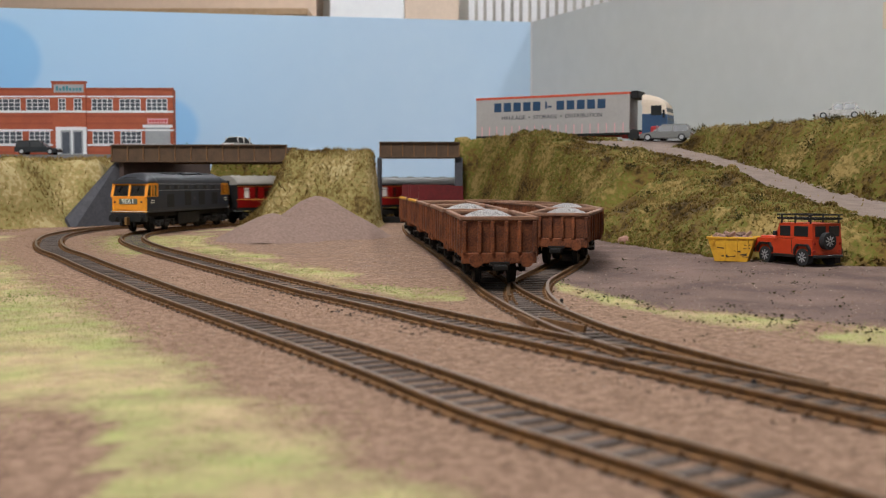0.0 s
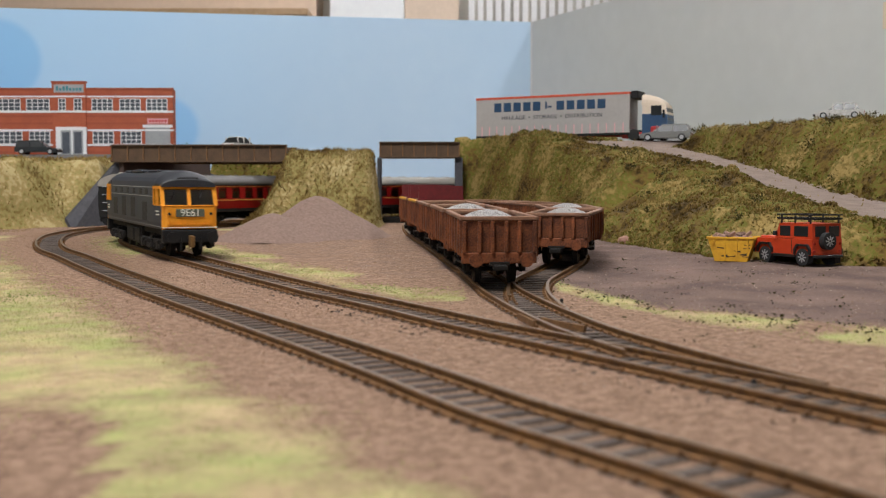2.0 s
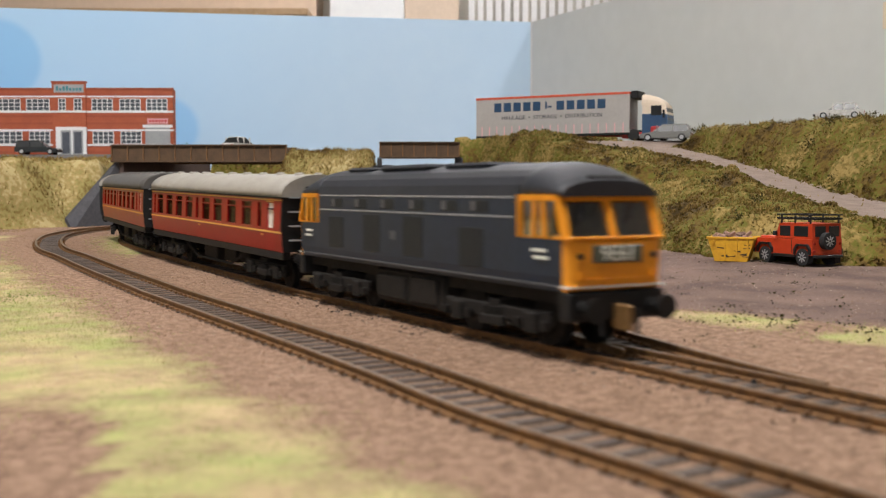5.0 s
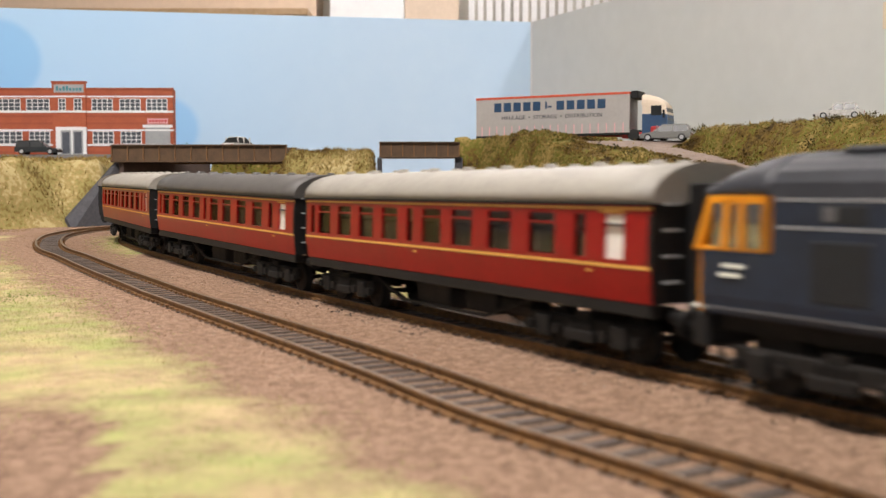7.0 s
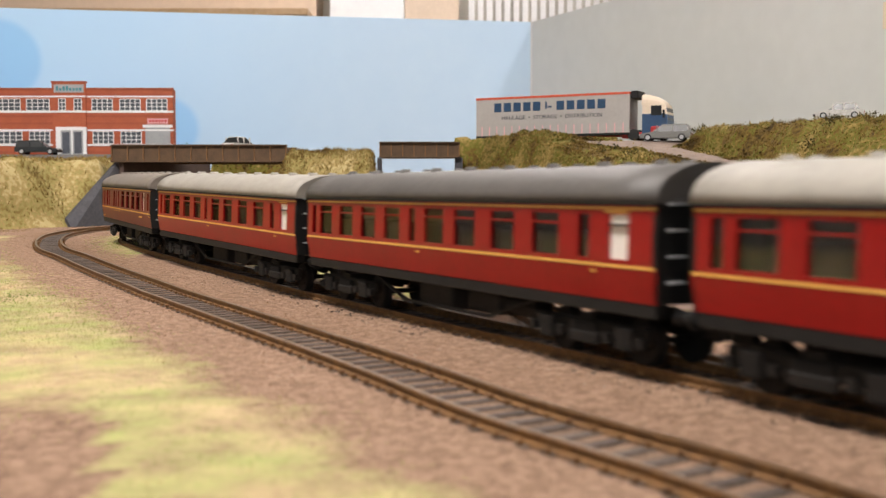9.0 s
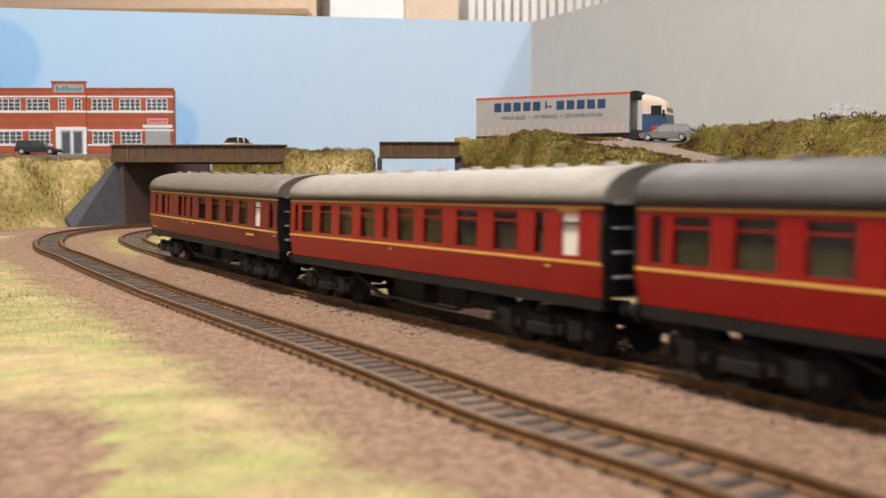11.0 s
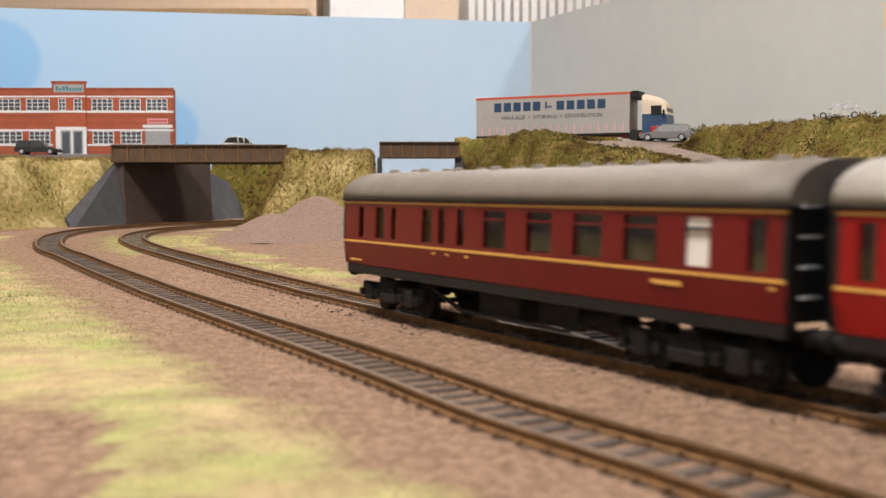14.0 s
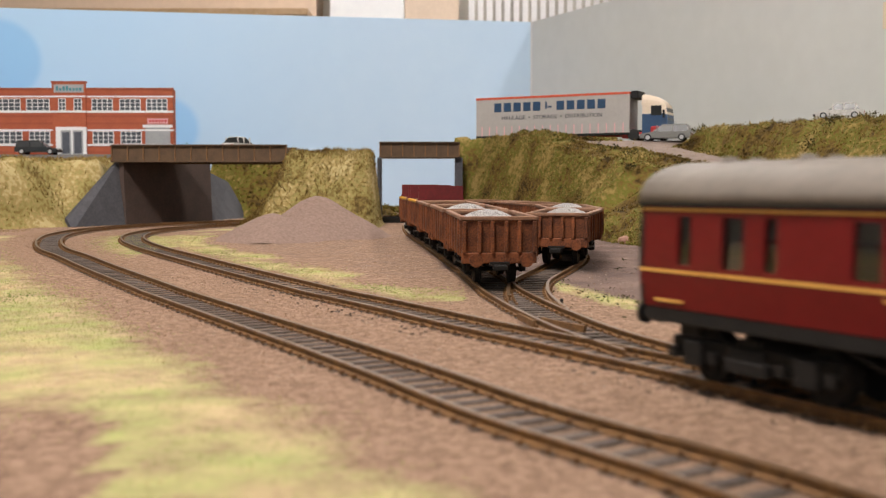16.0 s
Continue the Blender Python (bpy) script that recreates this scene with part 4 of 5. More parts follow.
        for y0, y1 in ((-W * 0.9, -0.9), (0.9, W * 0.9)):
            bm = bmesh.new()
            vs = [bm.verts.new(p) for p in ((nose(xf), y0, 31.4), (nose(xf), y1, 31.4), (nose(xt), y1, 41.6), (nose(xt), y0, 41.6))]
            bm.faces.new(vs)
            ex = bmesh.ops.extrude_face_region(bm, geom=bm.faces[:])
            bmesh.ops.translate(bm, vec=(-sx * 0.4, 0, 0), verts=[v for v in ex["geom"] if isinstance(v, bmesh.types.BMVert)])
            bmesh.ops.recalc_face_normals(bm, faces=bm.faces)
            ws = part("windscreen", bm, M_CABGLASS, cab)
            ym = (y0 + y1) / 2
            part("wiper", loft(bmesh.new(), [[(nose(xt + 1.4) , ym + a, 41.0) for a in (-0.25, 0.25)] + [(nose(xt + 1.0), ym + a, 41.0) for a in (0.25, -0.25)],
                                             [(nose(xt + 3.4), ym - 2 + a, 36.0) for a in (-0.25, 0.25)] + [(nose(xt + 3.0), ym - 2 + a, 36.0) for a in (0.25, -0.25)]]), M_BLACK, ws)
        for sy in (-1, 1):
            yy = sorted((sy * (ya - 0.3), sy * (ya)))
            part("side_window", bx(*sorted((nose(h - 20.5), nose(h - 6))), *yy, 31.6, 41.4), M_CABGLASS, cab)
        part("cab_interior", bx(*sorted((nose(h - 21.8), nose(h - 20.8))), -W * 0.94, W * 0.94, 17, 43), M_PANEL, cab)
        part("control_desk", bx(*sorted((nose(h - 9), nose(h - 4))), -W * 0.85, W * 0.85, 27, 32.6, bevel=0.8), M_SEAT, cab)
        # cab roof dome
        secs = []
        for k in range(7):
            t = k / 6
            x = h - 22 + 19.5 * t
            drop = 5.6 * t ** 2.4
            secs.append([(nose(x), -y, z) for y, z in roof_pts(W * (1 - 0.035 * t), 42.5, 52.5 - drop, 12)])
        rf = part("cab_roof", loft(bmesh.new(), secs), M_LROOF, cab, smooth=False)
        for f in rf.data.polygons:
            f.use_smooth = len(f.vertices) == 4
        part("roof_horn_grille", bx(*sorted((nose(h - 9), nose(h - 3.4))), -6.5, 6.5, 46.0, 48.3, bevel=0.6), M_BLACK, cab)
        # headcode
        hb = part("headcode_panel", bx(*sorted((nose(h + 0.3), nose(h + 0.95))), -8.6, 8.6, 24.6, 29.4, bevel=0.3), M_HEADBACK, cab)
        bm = text_bm("9E61", 6.0, 0.16)
        bmesh.ops.rotate(bm, cent=(0, 0, 0), matrix=Matrix.Rotation(radians(90 * sx), 3, "Z"), verts=bm.verts)
        bmesh.ops.translate(bm, vec=(nose(h + 1.1), 0, 27.0), verts=bm.verts)
        part("headcode", bm, M_HEADCODE, hb, "white headcode characters")
        for y in (-12.5, 12.5):
            part("marker_light", cy((nose(h + 0.6), y, 26.5), "x", 0.9, 0.8, 12), M_PANEL, cab)
            part("lamp_iron", bx(*sorted((nose(h + 0.4), nose(h + 1.2))), y - 0.5, y + 0.5, 20.5, 22.4), M_YELLOW, cab)
        part("handrail", bx(*sorted((nose(h + 0.4), nose(h + 1.0))), -12, 12, 20.0, 20.5), M_YELLOW, cab)
        # buffer beam
        part("buffer_beam", bx(*sorted((nose(h - 4), nose(h + 0.8))), -16.5, 16.5, 9.0, 17, bevel=0.6), M_BLACK, c)
        buffers(c, nose(h + 0.5), sx, z=12.6, y=11.8, r=3.4)
        part("coupling_hook", bx(*sorted((nose(h), nose(h + 6.5))), -1.2, 1.2, 6.5, 13.5, bevel=0.4), M_BRASS if sx > 0 else M_BLACK, c)
        for y in (-6, 6):
            part("brake_hose", cy((nose(h + 2), y, 8.5), "z", 0.7, 7, 8), M_BLACK, c)
        bogie(c, sx * 57, 38, 7.2, 31)
        # double bar emblem on the cab side
        for sy in (-1, 1):
            yy = sorted((sy * (W - 0.5), sy * (W + 0.18)))
            em = part("emblem", bx(*sorted((nose(h - 15.5), nose(h - 9.0))), *yy, 27.4, 28.2), M_HEADCODE, cab, "white plain bar emblem")
            part("emblem_bar", bx(*sorted((nose(h - 14.5), nose(h - 8.0))), *yy, 25.4, 26.2), M_HEADCODE, em)
    for sy in (-1, 1):
        def face(t):
            return sorted((sy * (W - 0.4), sy * (W + t)))
        for z in (18.3,):
            part("side_stripe", bx(-h + 3, h - 3, *face(0.12), z, z + 0.4), M_BLINDGREY, c, "pale line along the lower side")
        for z in (36.4, 42.0):
            part("side_stripe", bx(-h + 24, h - 24, *face(0.16), z, z + 0.4), M_SHUTTER, c, "pale beading along the upper side")
        for x0, x1, z0, z1 in ((-62, -48, 22, 34), (-30, -16, 22, 35.5), (2, 16, 22, 35.5), (40, 54, 21, 33)):
            part("side_grille", bx(x0, x1, *face(0.2), z0, z1, bevel=0.15), M_PANEL, c)
        for x in (-60, -38, -16, 6, 28, 46):
            w = part("engine_window", bx(x, x + 11, *face(0.15), 37.6, 41.2, bevel=0.15), M_PANEL, c)
            part("window_blind", bx(x + 0.8, x + 3.8, *face(0.22), 38.0, 40.9), M_BLINDGREY, w)
        part("number_patch", bx(-8, -4, *face(0.12), 27, 30), M_BLINDGREY, c)
    bm = bx(-24, 26, -14.5, 14.5, 4.5, 16.5, bevel=1.0)
    box(bm, -22, 0, -15.6, -14, 6, 14, bevel=0.5), box(bm, 4, 22, -15.6, -14, 6, 15, bevel=0.5)
    part("fuel_tank", bm, M_SOOT, c)
    bm = bx(-30, 6, -10, 10, 51.2, 53.2, bevel=0.8)
    box(bm, 16, 44, -9, 9, 51.3, 53.0, bevel=0.8), box(bm, -62, -40, -9, 9, 51.3, 53.0, bevel=0.8)
    part("roof_panel", bm, M_LROOF, c)
    part("exhaust_port", bx(-52, -44, -3, 3, 52.8, 54, bevel=0.5), M_BLACK, c)
    part("underframe", bx(-h + 3, h - 3, -13, 13, 13, 17.2), M_SOOT, c)
    return c


engine = loco()


# ---- wagons on the sidings ----
def gravel(bm, x0, x1, y0, y1, z, peak, n, seed, size=(1.0, 1.9)):
    rnd = random.Random(seed)
    for _ in range(n):
        x, y = rnd.uniform(x0, x1), rnd.uniform(y0, y1)
        u, v = (x - (x0 + x1) / 2) / (x1 - x0) * 2, (y - (y0 + y1) / 2) / (y1 - y0) * 2
        zz = z + peak * max(0, 1 - u * u) * max(0, 1 - v * v)
        r = rnd.uniform(*size)
        vs = [bm.verts.new((x + r * a * rnd.uniform(0.7, 1.1), y + r * b * rnd.uniform(0.7, 1.1), zz + r * c_ * 0.9)) for a, b, c_ in ((1, 0, 0), (-0.5, 0.8, 0), (-0.5, -0.8, 0), (0, 0, 0.9), (0, 0, -0.7))]
        for f in ((0, 1, 3), (1, 2, 3), (2, 0, 3), (1, 0, 4), (2, 1, 4), (0, 2, 4)):
            bm.faces.new([vs[i] for i in f])
    return bm


def wagon(label, paint, loaded, height=31.0, seed=1, high_ends=0.0):
    c = thing("open_wagon", label, "railway wagon", group="stabled open wagons")
    h, w, z0, zt = 35.0, 17.3, 15.0, height
    part("floor", bx(-h, h, -w, w, z0, z0 + 1.2), M_WAGONIN, c)
    for sy in (-1, 1):
        y0, y1 = sorted((sy * w, sy * (w - 1.4)))
        sd = part("side", bx(-h, h, y0, y1, z0, zt, bevel=0.2), M_WAGON, c)
        ya, yb = sorted((sy * (w + 0.9), sy * (w - 0.2)))
        for x in (-34, -24, -12, 0, 12, 24, 34):
            part("side_rib", bx(x - 0.9, x + 0.9, ya, yb, z0 - 1.5, zt - 1, bevel=0.2), M_WAGON, sd)
        ya, yb = sorted((sy * (w + 0.7), sy * (w - 2.0)))
        part("rim", bx(-h - 0.6, h + 0.6, ya, yb, zt - 0.8, zt + 0.9, bevel=0.35), M_RIM if not high_ends else M_SKIP, sd)
        ya, yb = sorted((sy * (w - 4.5), sy * (w - 7)))
        part("solebar", bx(-h, h, ya, yb, 10.6, z0, bevel=0.3), M_SOOT, c)
        for x in (-18, 18):
            bm = prism(bmesh.new(), [(x - 5, 11), (x + 5, 11), (x + 2, 5), (x - 2, 5)], *sorted((sy * 12.0, sy * 13.4)))
            box(bm, x - 2.2, x + 2.2, *sorted((sy * 12.5, sy * 15)), 5.2, 8.8, bevel=0.4)
            box(bm, x - 8, x + 8, *sorted((sy * 12.6, sy * 14)), 9, 10.2, bevel=0.3)
            part("axle_guard", bm, M_SOOT, c)
        part("brake_lever", loft(bmesh.new(), [[(-12, sy * 15 + a, 8 + b) for a, b in ((-0.3, -0.5), (0.3, -0.5), (0.3, 0.5), (-0.3, 0.5))],
                                              [(28, sy * 15.6 + a, 10 + b) for a, b in ((-0.3, -0.5), (0.3, -0.5), (0.3, 0.5), (-0.3, 0.5))]]), M_SOOT, c)
    for sx in (-1, 1):
        x0, x1 = sorted((sx * h, sx * (h - 1.4)))
        ze = zt + high_ends
        en = part("end_panel", bx(x0, x1, -w + 1.4, w - 1.4, z0, zt - 0.8, bevel=0.2), M_WAGON, c)
        if high_ends:
            bm = loft(bmesh.new(), [[(x, y, z) for y, z in ((-w, zt), (w, zt), (w - 1.6, zt + 3), (w - 1.6, ze), (1.6 - w, ze), (1.6 - w, zt + 3))] for x in (x0 - 0.2, x1 + 0.2)])
            part("bulkhead", bm, paint, en, "tall dark red end bulkhead")
        xa, xb = sorted((sx * (h + 1.9), sx * (h - 0.2)))
        for y in (-16.2, -9.2, -3.2, 3.2, 9.2, 16.2):
            part("end_rib", bx(xa, xb, y - 0.85, y + 0.85, z0 + 0.6, zt - 1.2, bevel=0.25), M_WAGON, en)
        xa, xb = sorted((sx * (h + 0.9), sx * (h - 1.8)))
        part("rim", bx(xa, xb, -w - 0.7, w + 0.7, zt - 0.85, zt + 0.95, bevel=0.35), M_RIM, en)
        xa, xb = sorted((sx * (h + 0.9), sx * (h - 2)))
        part("headstock", bx(xa, xb, -w, w, 10.4, z0 + 0.4, bevel=0.4), M_WAGON, c)
        buffers(c, sx * (h + 0.8), sx, z=12.4, y=11.5, material=M_WAGON, r=3.1)
        xa, xb = sorted((sx * h, sx * (h + 6)))
        bm = bx(xa, xb, -3.2, 3.2, 7.4, 10, bevel=0.6)
        box(bm, *sorted((sx * (h + 1), sx * (h + 3))), -4.5, 4.5, 10, 11.2)
        part("coupling", bm, M_SOOT, c)
    for x in (-18, 18):
        bm = cy((0, 0, 0), "y", 1.0, 24, 8)
        for sy in (-1, 1):
            cyl(bm, (0, sy * 8.6, 0), "y", 6.3, 2.4, 24), cyl(bm, (0, sy * 7.2, 0), "y", 7.0, 0.7, 24)
        part("wheelset", bm, M_SOOT, c, loc=(x, 0, 6.3))
    if loaded:
        bm = bmesh.new()
        n = 8
        rows = []
        for i in range(n + 1):
            for_x = -h + 1.5 + (2 * h - 3) * i / n
            row = []
            for j in range(n + 1):
                y = -w + 1.5 + (2 * w - 3) * j / n
                u, v = for_x / h, y / w
                row.append((for_x, y, zt - 4.6 + 5.2 * max(0, 1 - u * u) * max(0, 1 - v * v)))
            rows.append(row)
        loft(bm, rows, closed=False)
        load = part("stone_load", gravel(bm, -h + 2, h - 2, -w + 2, w - 2, zt - 4.3, 6.4, 1700, seed, (0.55, 1.05)), M_STONE, c, "heaped pale grey stone chippings")
        load["kind"] = "stuff"
    return c


def stand(ob, line, s, half):
    """Set a wagon on a line, its axles on the rails."""
    a, b = line.at(s - half), line.at(s + half)
    m = (a + b) / 2
    d = a - b
    za, zb = rise(a.y), rise(b.y)
    return pose(m.x * MM, m.y * MM, (za + zb) / 2 * MM, 0, -math.degrees(math.atan2(za - zb, d.length)), math.degrees(math.atan2(d.y, d.x)))


def s_at(line, y):
    """Where a line passes that depth."""
    return float(np.interp(y, line.ys, line.s))


W_S1 = s_at(SIDING, 482) + 18
rows_ = [("rusty bauxite mineral wagon heaped with pale stone", M_WAGON, True, 0), ("rusty bauxite mineral wagon loaded with pale stone", M_WAGON, True, 0),
         ("weathered brown mineral wagon standing empty", M_WAGON, False, 0), ("open wagon with yellow rims and tall dark red ends", M_WAGONRED, False, 11), ("open wagon with yellow rims and tall dark red ends", M_WAGONRED, False, 11)]
for i, (lab, pm, ld, he) in enumerate(rows_):
    wg = wagon(lab, pm, ld, 31.0, 10 + i, he)
    wg.matrix_basis = stand(wg, SIDING, W_S1 + i * 85, 18)
W_S2 = s_at(LOOP, 575) + 18
for i in range(4):
    wg = wagon("rusty bauxite mineral wagon " + ("heaped with pale stone" if i < 2 else "standing empty"), M_WAGON, i < 2, 28.4, 30 + i)
    wg.matrix_basis = stand(wg, LOOP, W_S2 + i * 85, 18)

# ---- buildings and vehicles on the upper level ----


def factory():
    K = 0.7778
    X = lambda p: (p - 784) * K
    Z = lambda p: 44 + (338 - p) * K
    f = thing("factory", "two storey red brick factory with white window bands", "building", (0, 1400, 0))
    part("wall", bx(X(-120), X(309), 0, 14, 92, Z(160), bevel=0.2), M_BRICK, f)
    part("centre_bay", bx(X(98), X(157), -3, 0, 92, Z(147)), M_BRICK, f)
    part("roof", bx(X(-118), X(307), 2, 13, Z(160), Z(160) + 0.6), M_TARMAC, f)
    for a, b, y0 in ((-120, 97, -0.9), (158, 310, -0.9), (97, 158, -3.9)):
        for z0, z1 in ((174, 171.5), (201, 197.5)):
            part("white_band", bx(X(a), X(b), y0, y0 + 0.9, Z(z0), Z(z1)), M_WHITE, f)
        if y0 > -2:
            part("white_band", bx(X(a), X(b), y0, y0 + 0.9, Z(259), Z(256)), M_WHITE, f)
            part("white_band", bx(X(a), X(b), y0, y0 + 0.9, Z(233), Z(230)), M_WHITE, f)
    part("coping", bx(X(-120), X(97), -1.2, 2, Z(160.5), Z(157.5)), M_BRICK2, f)
    part("coping", bx(X(158), X(310), -1.2, 2, Z(160.5), Z(157.5)), M_BRICK2, f)
    part("coping", bx(X(97), X(158), -4, 2, Z(149), Z(146)), M_BRICK2, f)
    sg = part("sign_board", bx(X(102), X(154), -4, -3, Z(166), Z(152)), M_SHUTTER, f)
    for i in range(8):
        part("sign_bar", bx(X(106 + i * 5.8), X(110 + i * 5.8), -4.3, -4, Z(163), Z(155 if i in (0, 2, 3) else 158)), M_TEAL, sg, "teal plain bar in place of lettering")

    def window(a, b, t, u, y0, cols):
        w = part("window", bx(X(a), X(b), y0 - 0.5, y0 + 0.2, Z(u), Z(t)), M_PANE, f)
        fr = bmesh.new()
        wd = 0.9
        for k in range(cols + 1):
            x = X(a) + (X(b) - X(a)) * k / cols
            box(fr, x - wd / 2, x + wd / 2, y0 - 1.0, y0 - 0.5, Z(u), Z(t))
        for k in range(4):
            z = Z(u) + (Z(t) - Z(u)) * k / 3
            box(fr, X(a), X(b), y0 - 0.95, y0 - 0.55, z - wd / 2.6, z + wd / 2.6)
        part("window_frame", fr, M_WHITE, w)

    for a, b in ((-110, -70), (-58, -16), (0, 41), (52, 92), (167, 203), (216, 252), (263, 299)):
        window(a, b, 177, 197, 0, 4)
    for a, b in ((110, 122), (137, 150)):
        window(a, b, 177, 197, -3, 2)
    for a, b in ((-110, -70), (-58, -16), (0, 43), (56, 92), (168, 204), (217, 253)):
        window(a, b, 234, 255, 0, 4)
    d = part("entrance", bx(X(104), X(158), -4.2, -3, 92, Z(226)), M_WHITE, f, "white entrance surround")
    for a, b in ((113, 131), (134, 152)):
        lf = part("door_leaf", bx(X(a), X(b), -4.8, -4.2, 92.5, Z(232)), M_SHUTTER, d)
        part("door_pane", bx(X(a) + 2, X(b) - 2, -5.1, -4.8, 95, Z(235)), M_PANE, lf)
    sh_ = part("roller_shutter", bx(X(260), X(304), -0.7, 0.2, 92, Z(227)), M_SHUTTER, f)
    for i in range(10):
        z = 93 + i * 2.9
        part("shutter_slat", bx(X(260), X(304), -1.0, -0.7, z, z + 2.3), M_SHUTTER, sh_)
    part("lintel", bx(X(256), X(308), -1.6, 0, Z(227), Z(222)), M_WHITE, f)
    pk = part("pink_sign", bx(X(264), X(300), -1.0, 0, Z(220), Z(211)), M_PINK, f, "pink sign with plain red bars")
    for i in range(6):
        part("sign_bar", bx(X(267 + i * 5.4), X(271 + i * 5.4), -1.3, -1.0, Z(217.5), Z(213.5)), M_SIGNRED, pk)
    # brick courses that catch the light
    for i in range(26):
        z = 95 + i * 3.3
        if z < Z(162):
            c = part("brick_course", bx(X(-120), X(309), -0.25, 0, z, z + 2.9), M_BRICK2 if i % 3 == 0 else M_BRICK, f)


factory()


def wheel(bm, c, r, w, seg=18):
    cyl(bm, c, "y", r, w, seg, mi=0)
    sy = -1 if c[1] < 0 else 1
    cyl(bm, (c[0], c[1] + sy * w * 0.5, c[2]), "y", r * 0.62, 0.4, 14, mi=1)
    return bm


def lorry():
    t = thing("articulated_lorry", "cream curtain-sided articulated lorry with blue and cream cab", "lorry", (40, 1234, 100.6), rz=-27)
    L, W, z0, z1 = 190, 33, 8, 54
    tr = part("trailer", bx(0, L, 0, W, z0, z1, bevel=0.6), M_TRAILER, t)
    part("roof_stripe", bx(-0.3, L + 0.3, -0.5, W + 0.4, z1 - 2.2, z1 + 0.5, bevel=0.3), M_ORANGE, tr, "red stripe along the roof edge")
    part("headboard", bx(L + 0.4, L + 9, 2, W - 2, z1 - 7, z1 + 1.5, bevel=0.6), M_BLACK, tr)
    part("bottom_rail", bx(0, L, -0.5, W, z0 - 1.5, z0 + 1.0, bevel=0.2), M_BLACK, tr)
    st = part("curtain_strap", bx(-0.5, 0.5, -0.5, 0.1, z0 + 1, z0 + 12), M_PINK, tr, loc=(8, 0, 0))
    for i in range(1, 19):
        again(st, (8 + i * 9.7, 0, 0))
    x = 24.0
    for n in (5, 0, 5):
        if n == 0:
            part("emblem_mark", bx(x + 3, x + 5, -0.6, 0.2, 39, 47), M_NAVY, tr, "small blue mark")
            part("emblem_mark", bx(x + 6, x + 11, -0.6, 0.2, 40, 42), M_NAVY, tr)
            x += 17
        for i in range(n):
            bm = bx(x, x + 9.2, -0.6, 0.2, 37, 47.5, bevel=0.2)
            part("name_block", bm, M_NAVY, tr, "navy block shape in place of a letter")
            x += 12.4
    bm = text_bm("HAULAGE  \u2022  STORAGE  \u2022  DISTRIBUTION", 6.4, 0.15)
    xs = [v.co.x for v in bm.verts]
    k = 124 / (max(xs) - min(xs))
    bmesh.ops.scale(bm, vec=(k, 1, 1), verts=bm.verts)
    bmesh.ops.translate(bm, vec=(96, -0.4, 29.5), verts=bm.verts)
    part("lettering", bm, M_INK, tr, "small black lettering of services")
    for x in (30, 45, 60):
        for y in (4, W - 4):
            part("trailer_wheel", wheel(bmesh.new(), (x, y, 6.5), 6.5, 5), [M_TYRE, M_ALLOY], t)
    part("chassis", bx(14, L + 34, 10, W - 10, 5, 8.5), M_RED, t)
    part("side_tank", bx(L - 10, L + 16, 3, 12, 2.5, 9, bevel=1), M_RED, t)
    # tractor
    cb = part("cab", loft(bmesh.new(), [[(L + 14, 1, 7), (L + 14, W - 1, 7), (L + 14, W - 1, 29), (L + 14, 1, 29)],
                                        [(L + 36, 1, 7), (L + 36, W - 1, 7), (L + 36, W - 1, 29), (L + 36, 1, 29)],
                                        [(L + 43, 2, 6), (L + 43, W - 2, 6), (L + 42, W - 2, 28), (L + 42, 2, 28)]]), M_CABBLUE, t)
    part("upper_cab", loft(bmesh.new(), [[(x, y0, z0_), (x, W - y0, z0_), (x2, W - y1, z1_), (x2, y1, z1_)] for x, x2, y0, y1, z0_, z1_ in
                                         ((L + 14, L + 14, 1.2, 1.4, 29, 41), (L + 36, L + 35, 1.2, 1.6, 29, 41), (L + 42, L + 40, 2, 3, 28, 39))]), M_CABCREAM, cb, "cream upper cab")
    part("wind_deflector", loft(bmesh.new(), [[(x, 1.6, 39), (x, W - 1.6, 39), (x, W - 2.4, (39 + zt_) / 2), (x, W - 6, zt_), (x, 6, zt_), (x, 2.4, (39 + zt_) / 2)] for x, zt_ in
                                              ((L + 13, 51), (L + 20, 50.6), (L + 27, 48.6), (L + 34, 45), (L + 38, 41))]), M_CABCREAM, cb, "cream rounded roof wind deflector")
    part("side_window", bx(L + 24, L + 36, 0.5, 1.5, 27, 38, bevel=0.3), M_CARBLACK, cb)
    part("windscreen", loft(bmesh.new(), [[(L + 42, 3, 22), (L + 42, W - 3, 22), (L + 40.6, W - 3, 35.5), (L + 40.6, 3, 35.5)], [(L + 42.4, 3, 22), (L + 42.4, W - 3, 22), (L + 41, W - 3, 35.5), (L + 41, 3, 35.5)]]), M_CARBLACK, cb)
    part("mirror", bx(L + 38, L + 40, -3, 0, 24, 33, bevel=0.4), M_BLACK, cb)
    part("bumper", bx(L + 38, L + 44.5, 0.5, W - 0.5, 3, 9, bevel=0.6), M_RED, cb)
    part("wheel_arch", bx(L + 24, L + 38, -0.3, 4, 7, 15, bevel=1), M_RED, cb)
    for x, r in ((L + 4, 6.5), (L + 31, 6.5)):
        for y in (3.5, W - 3.5):
            part("wheel", wheel(bmesh.new(), (x, y, r), r, 5), [M_TYRE, M_ALLOY], t)


lorry()


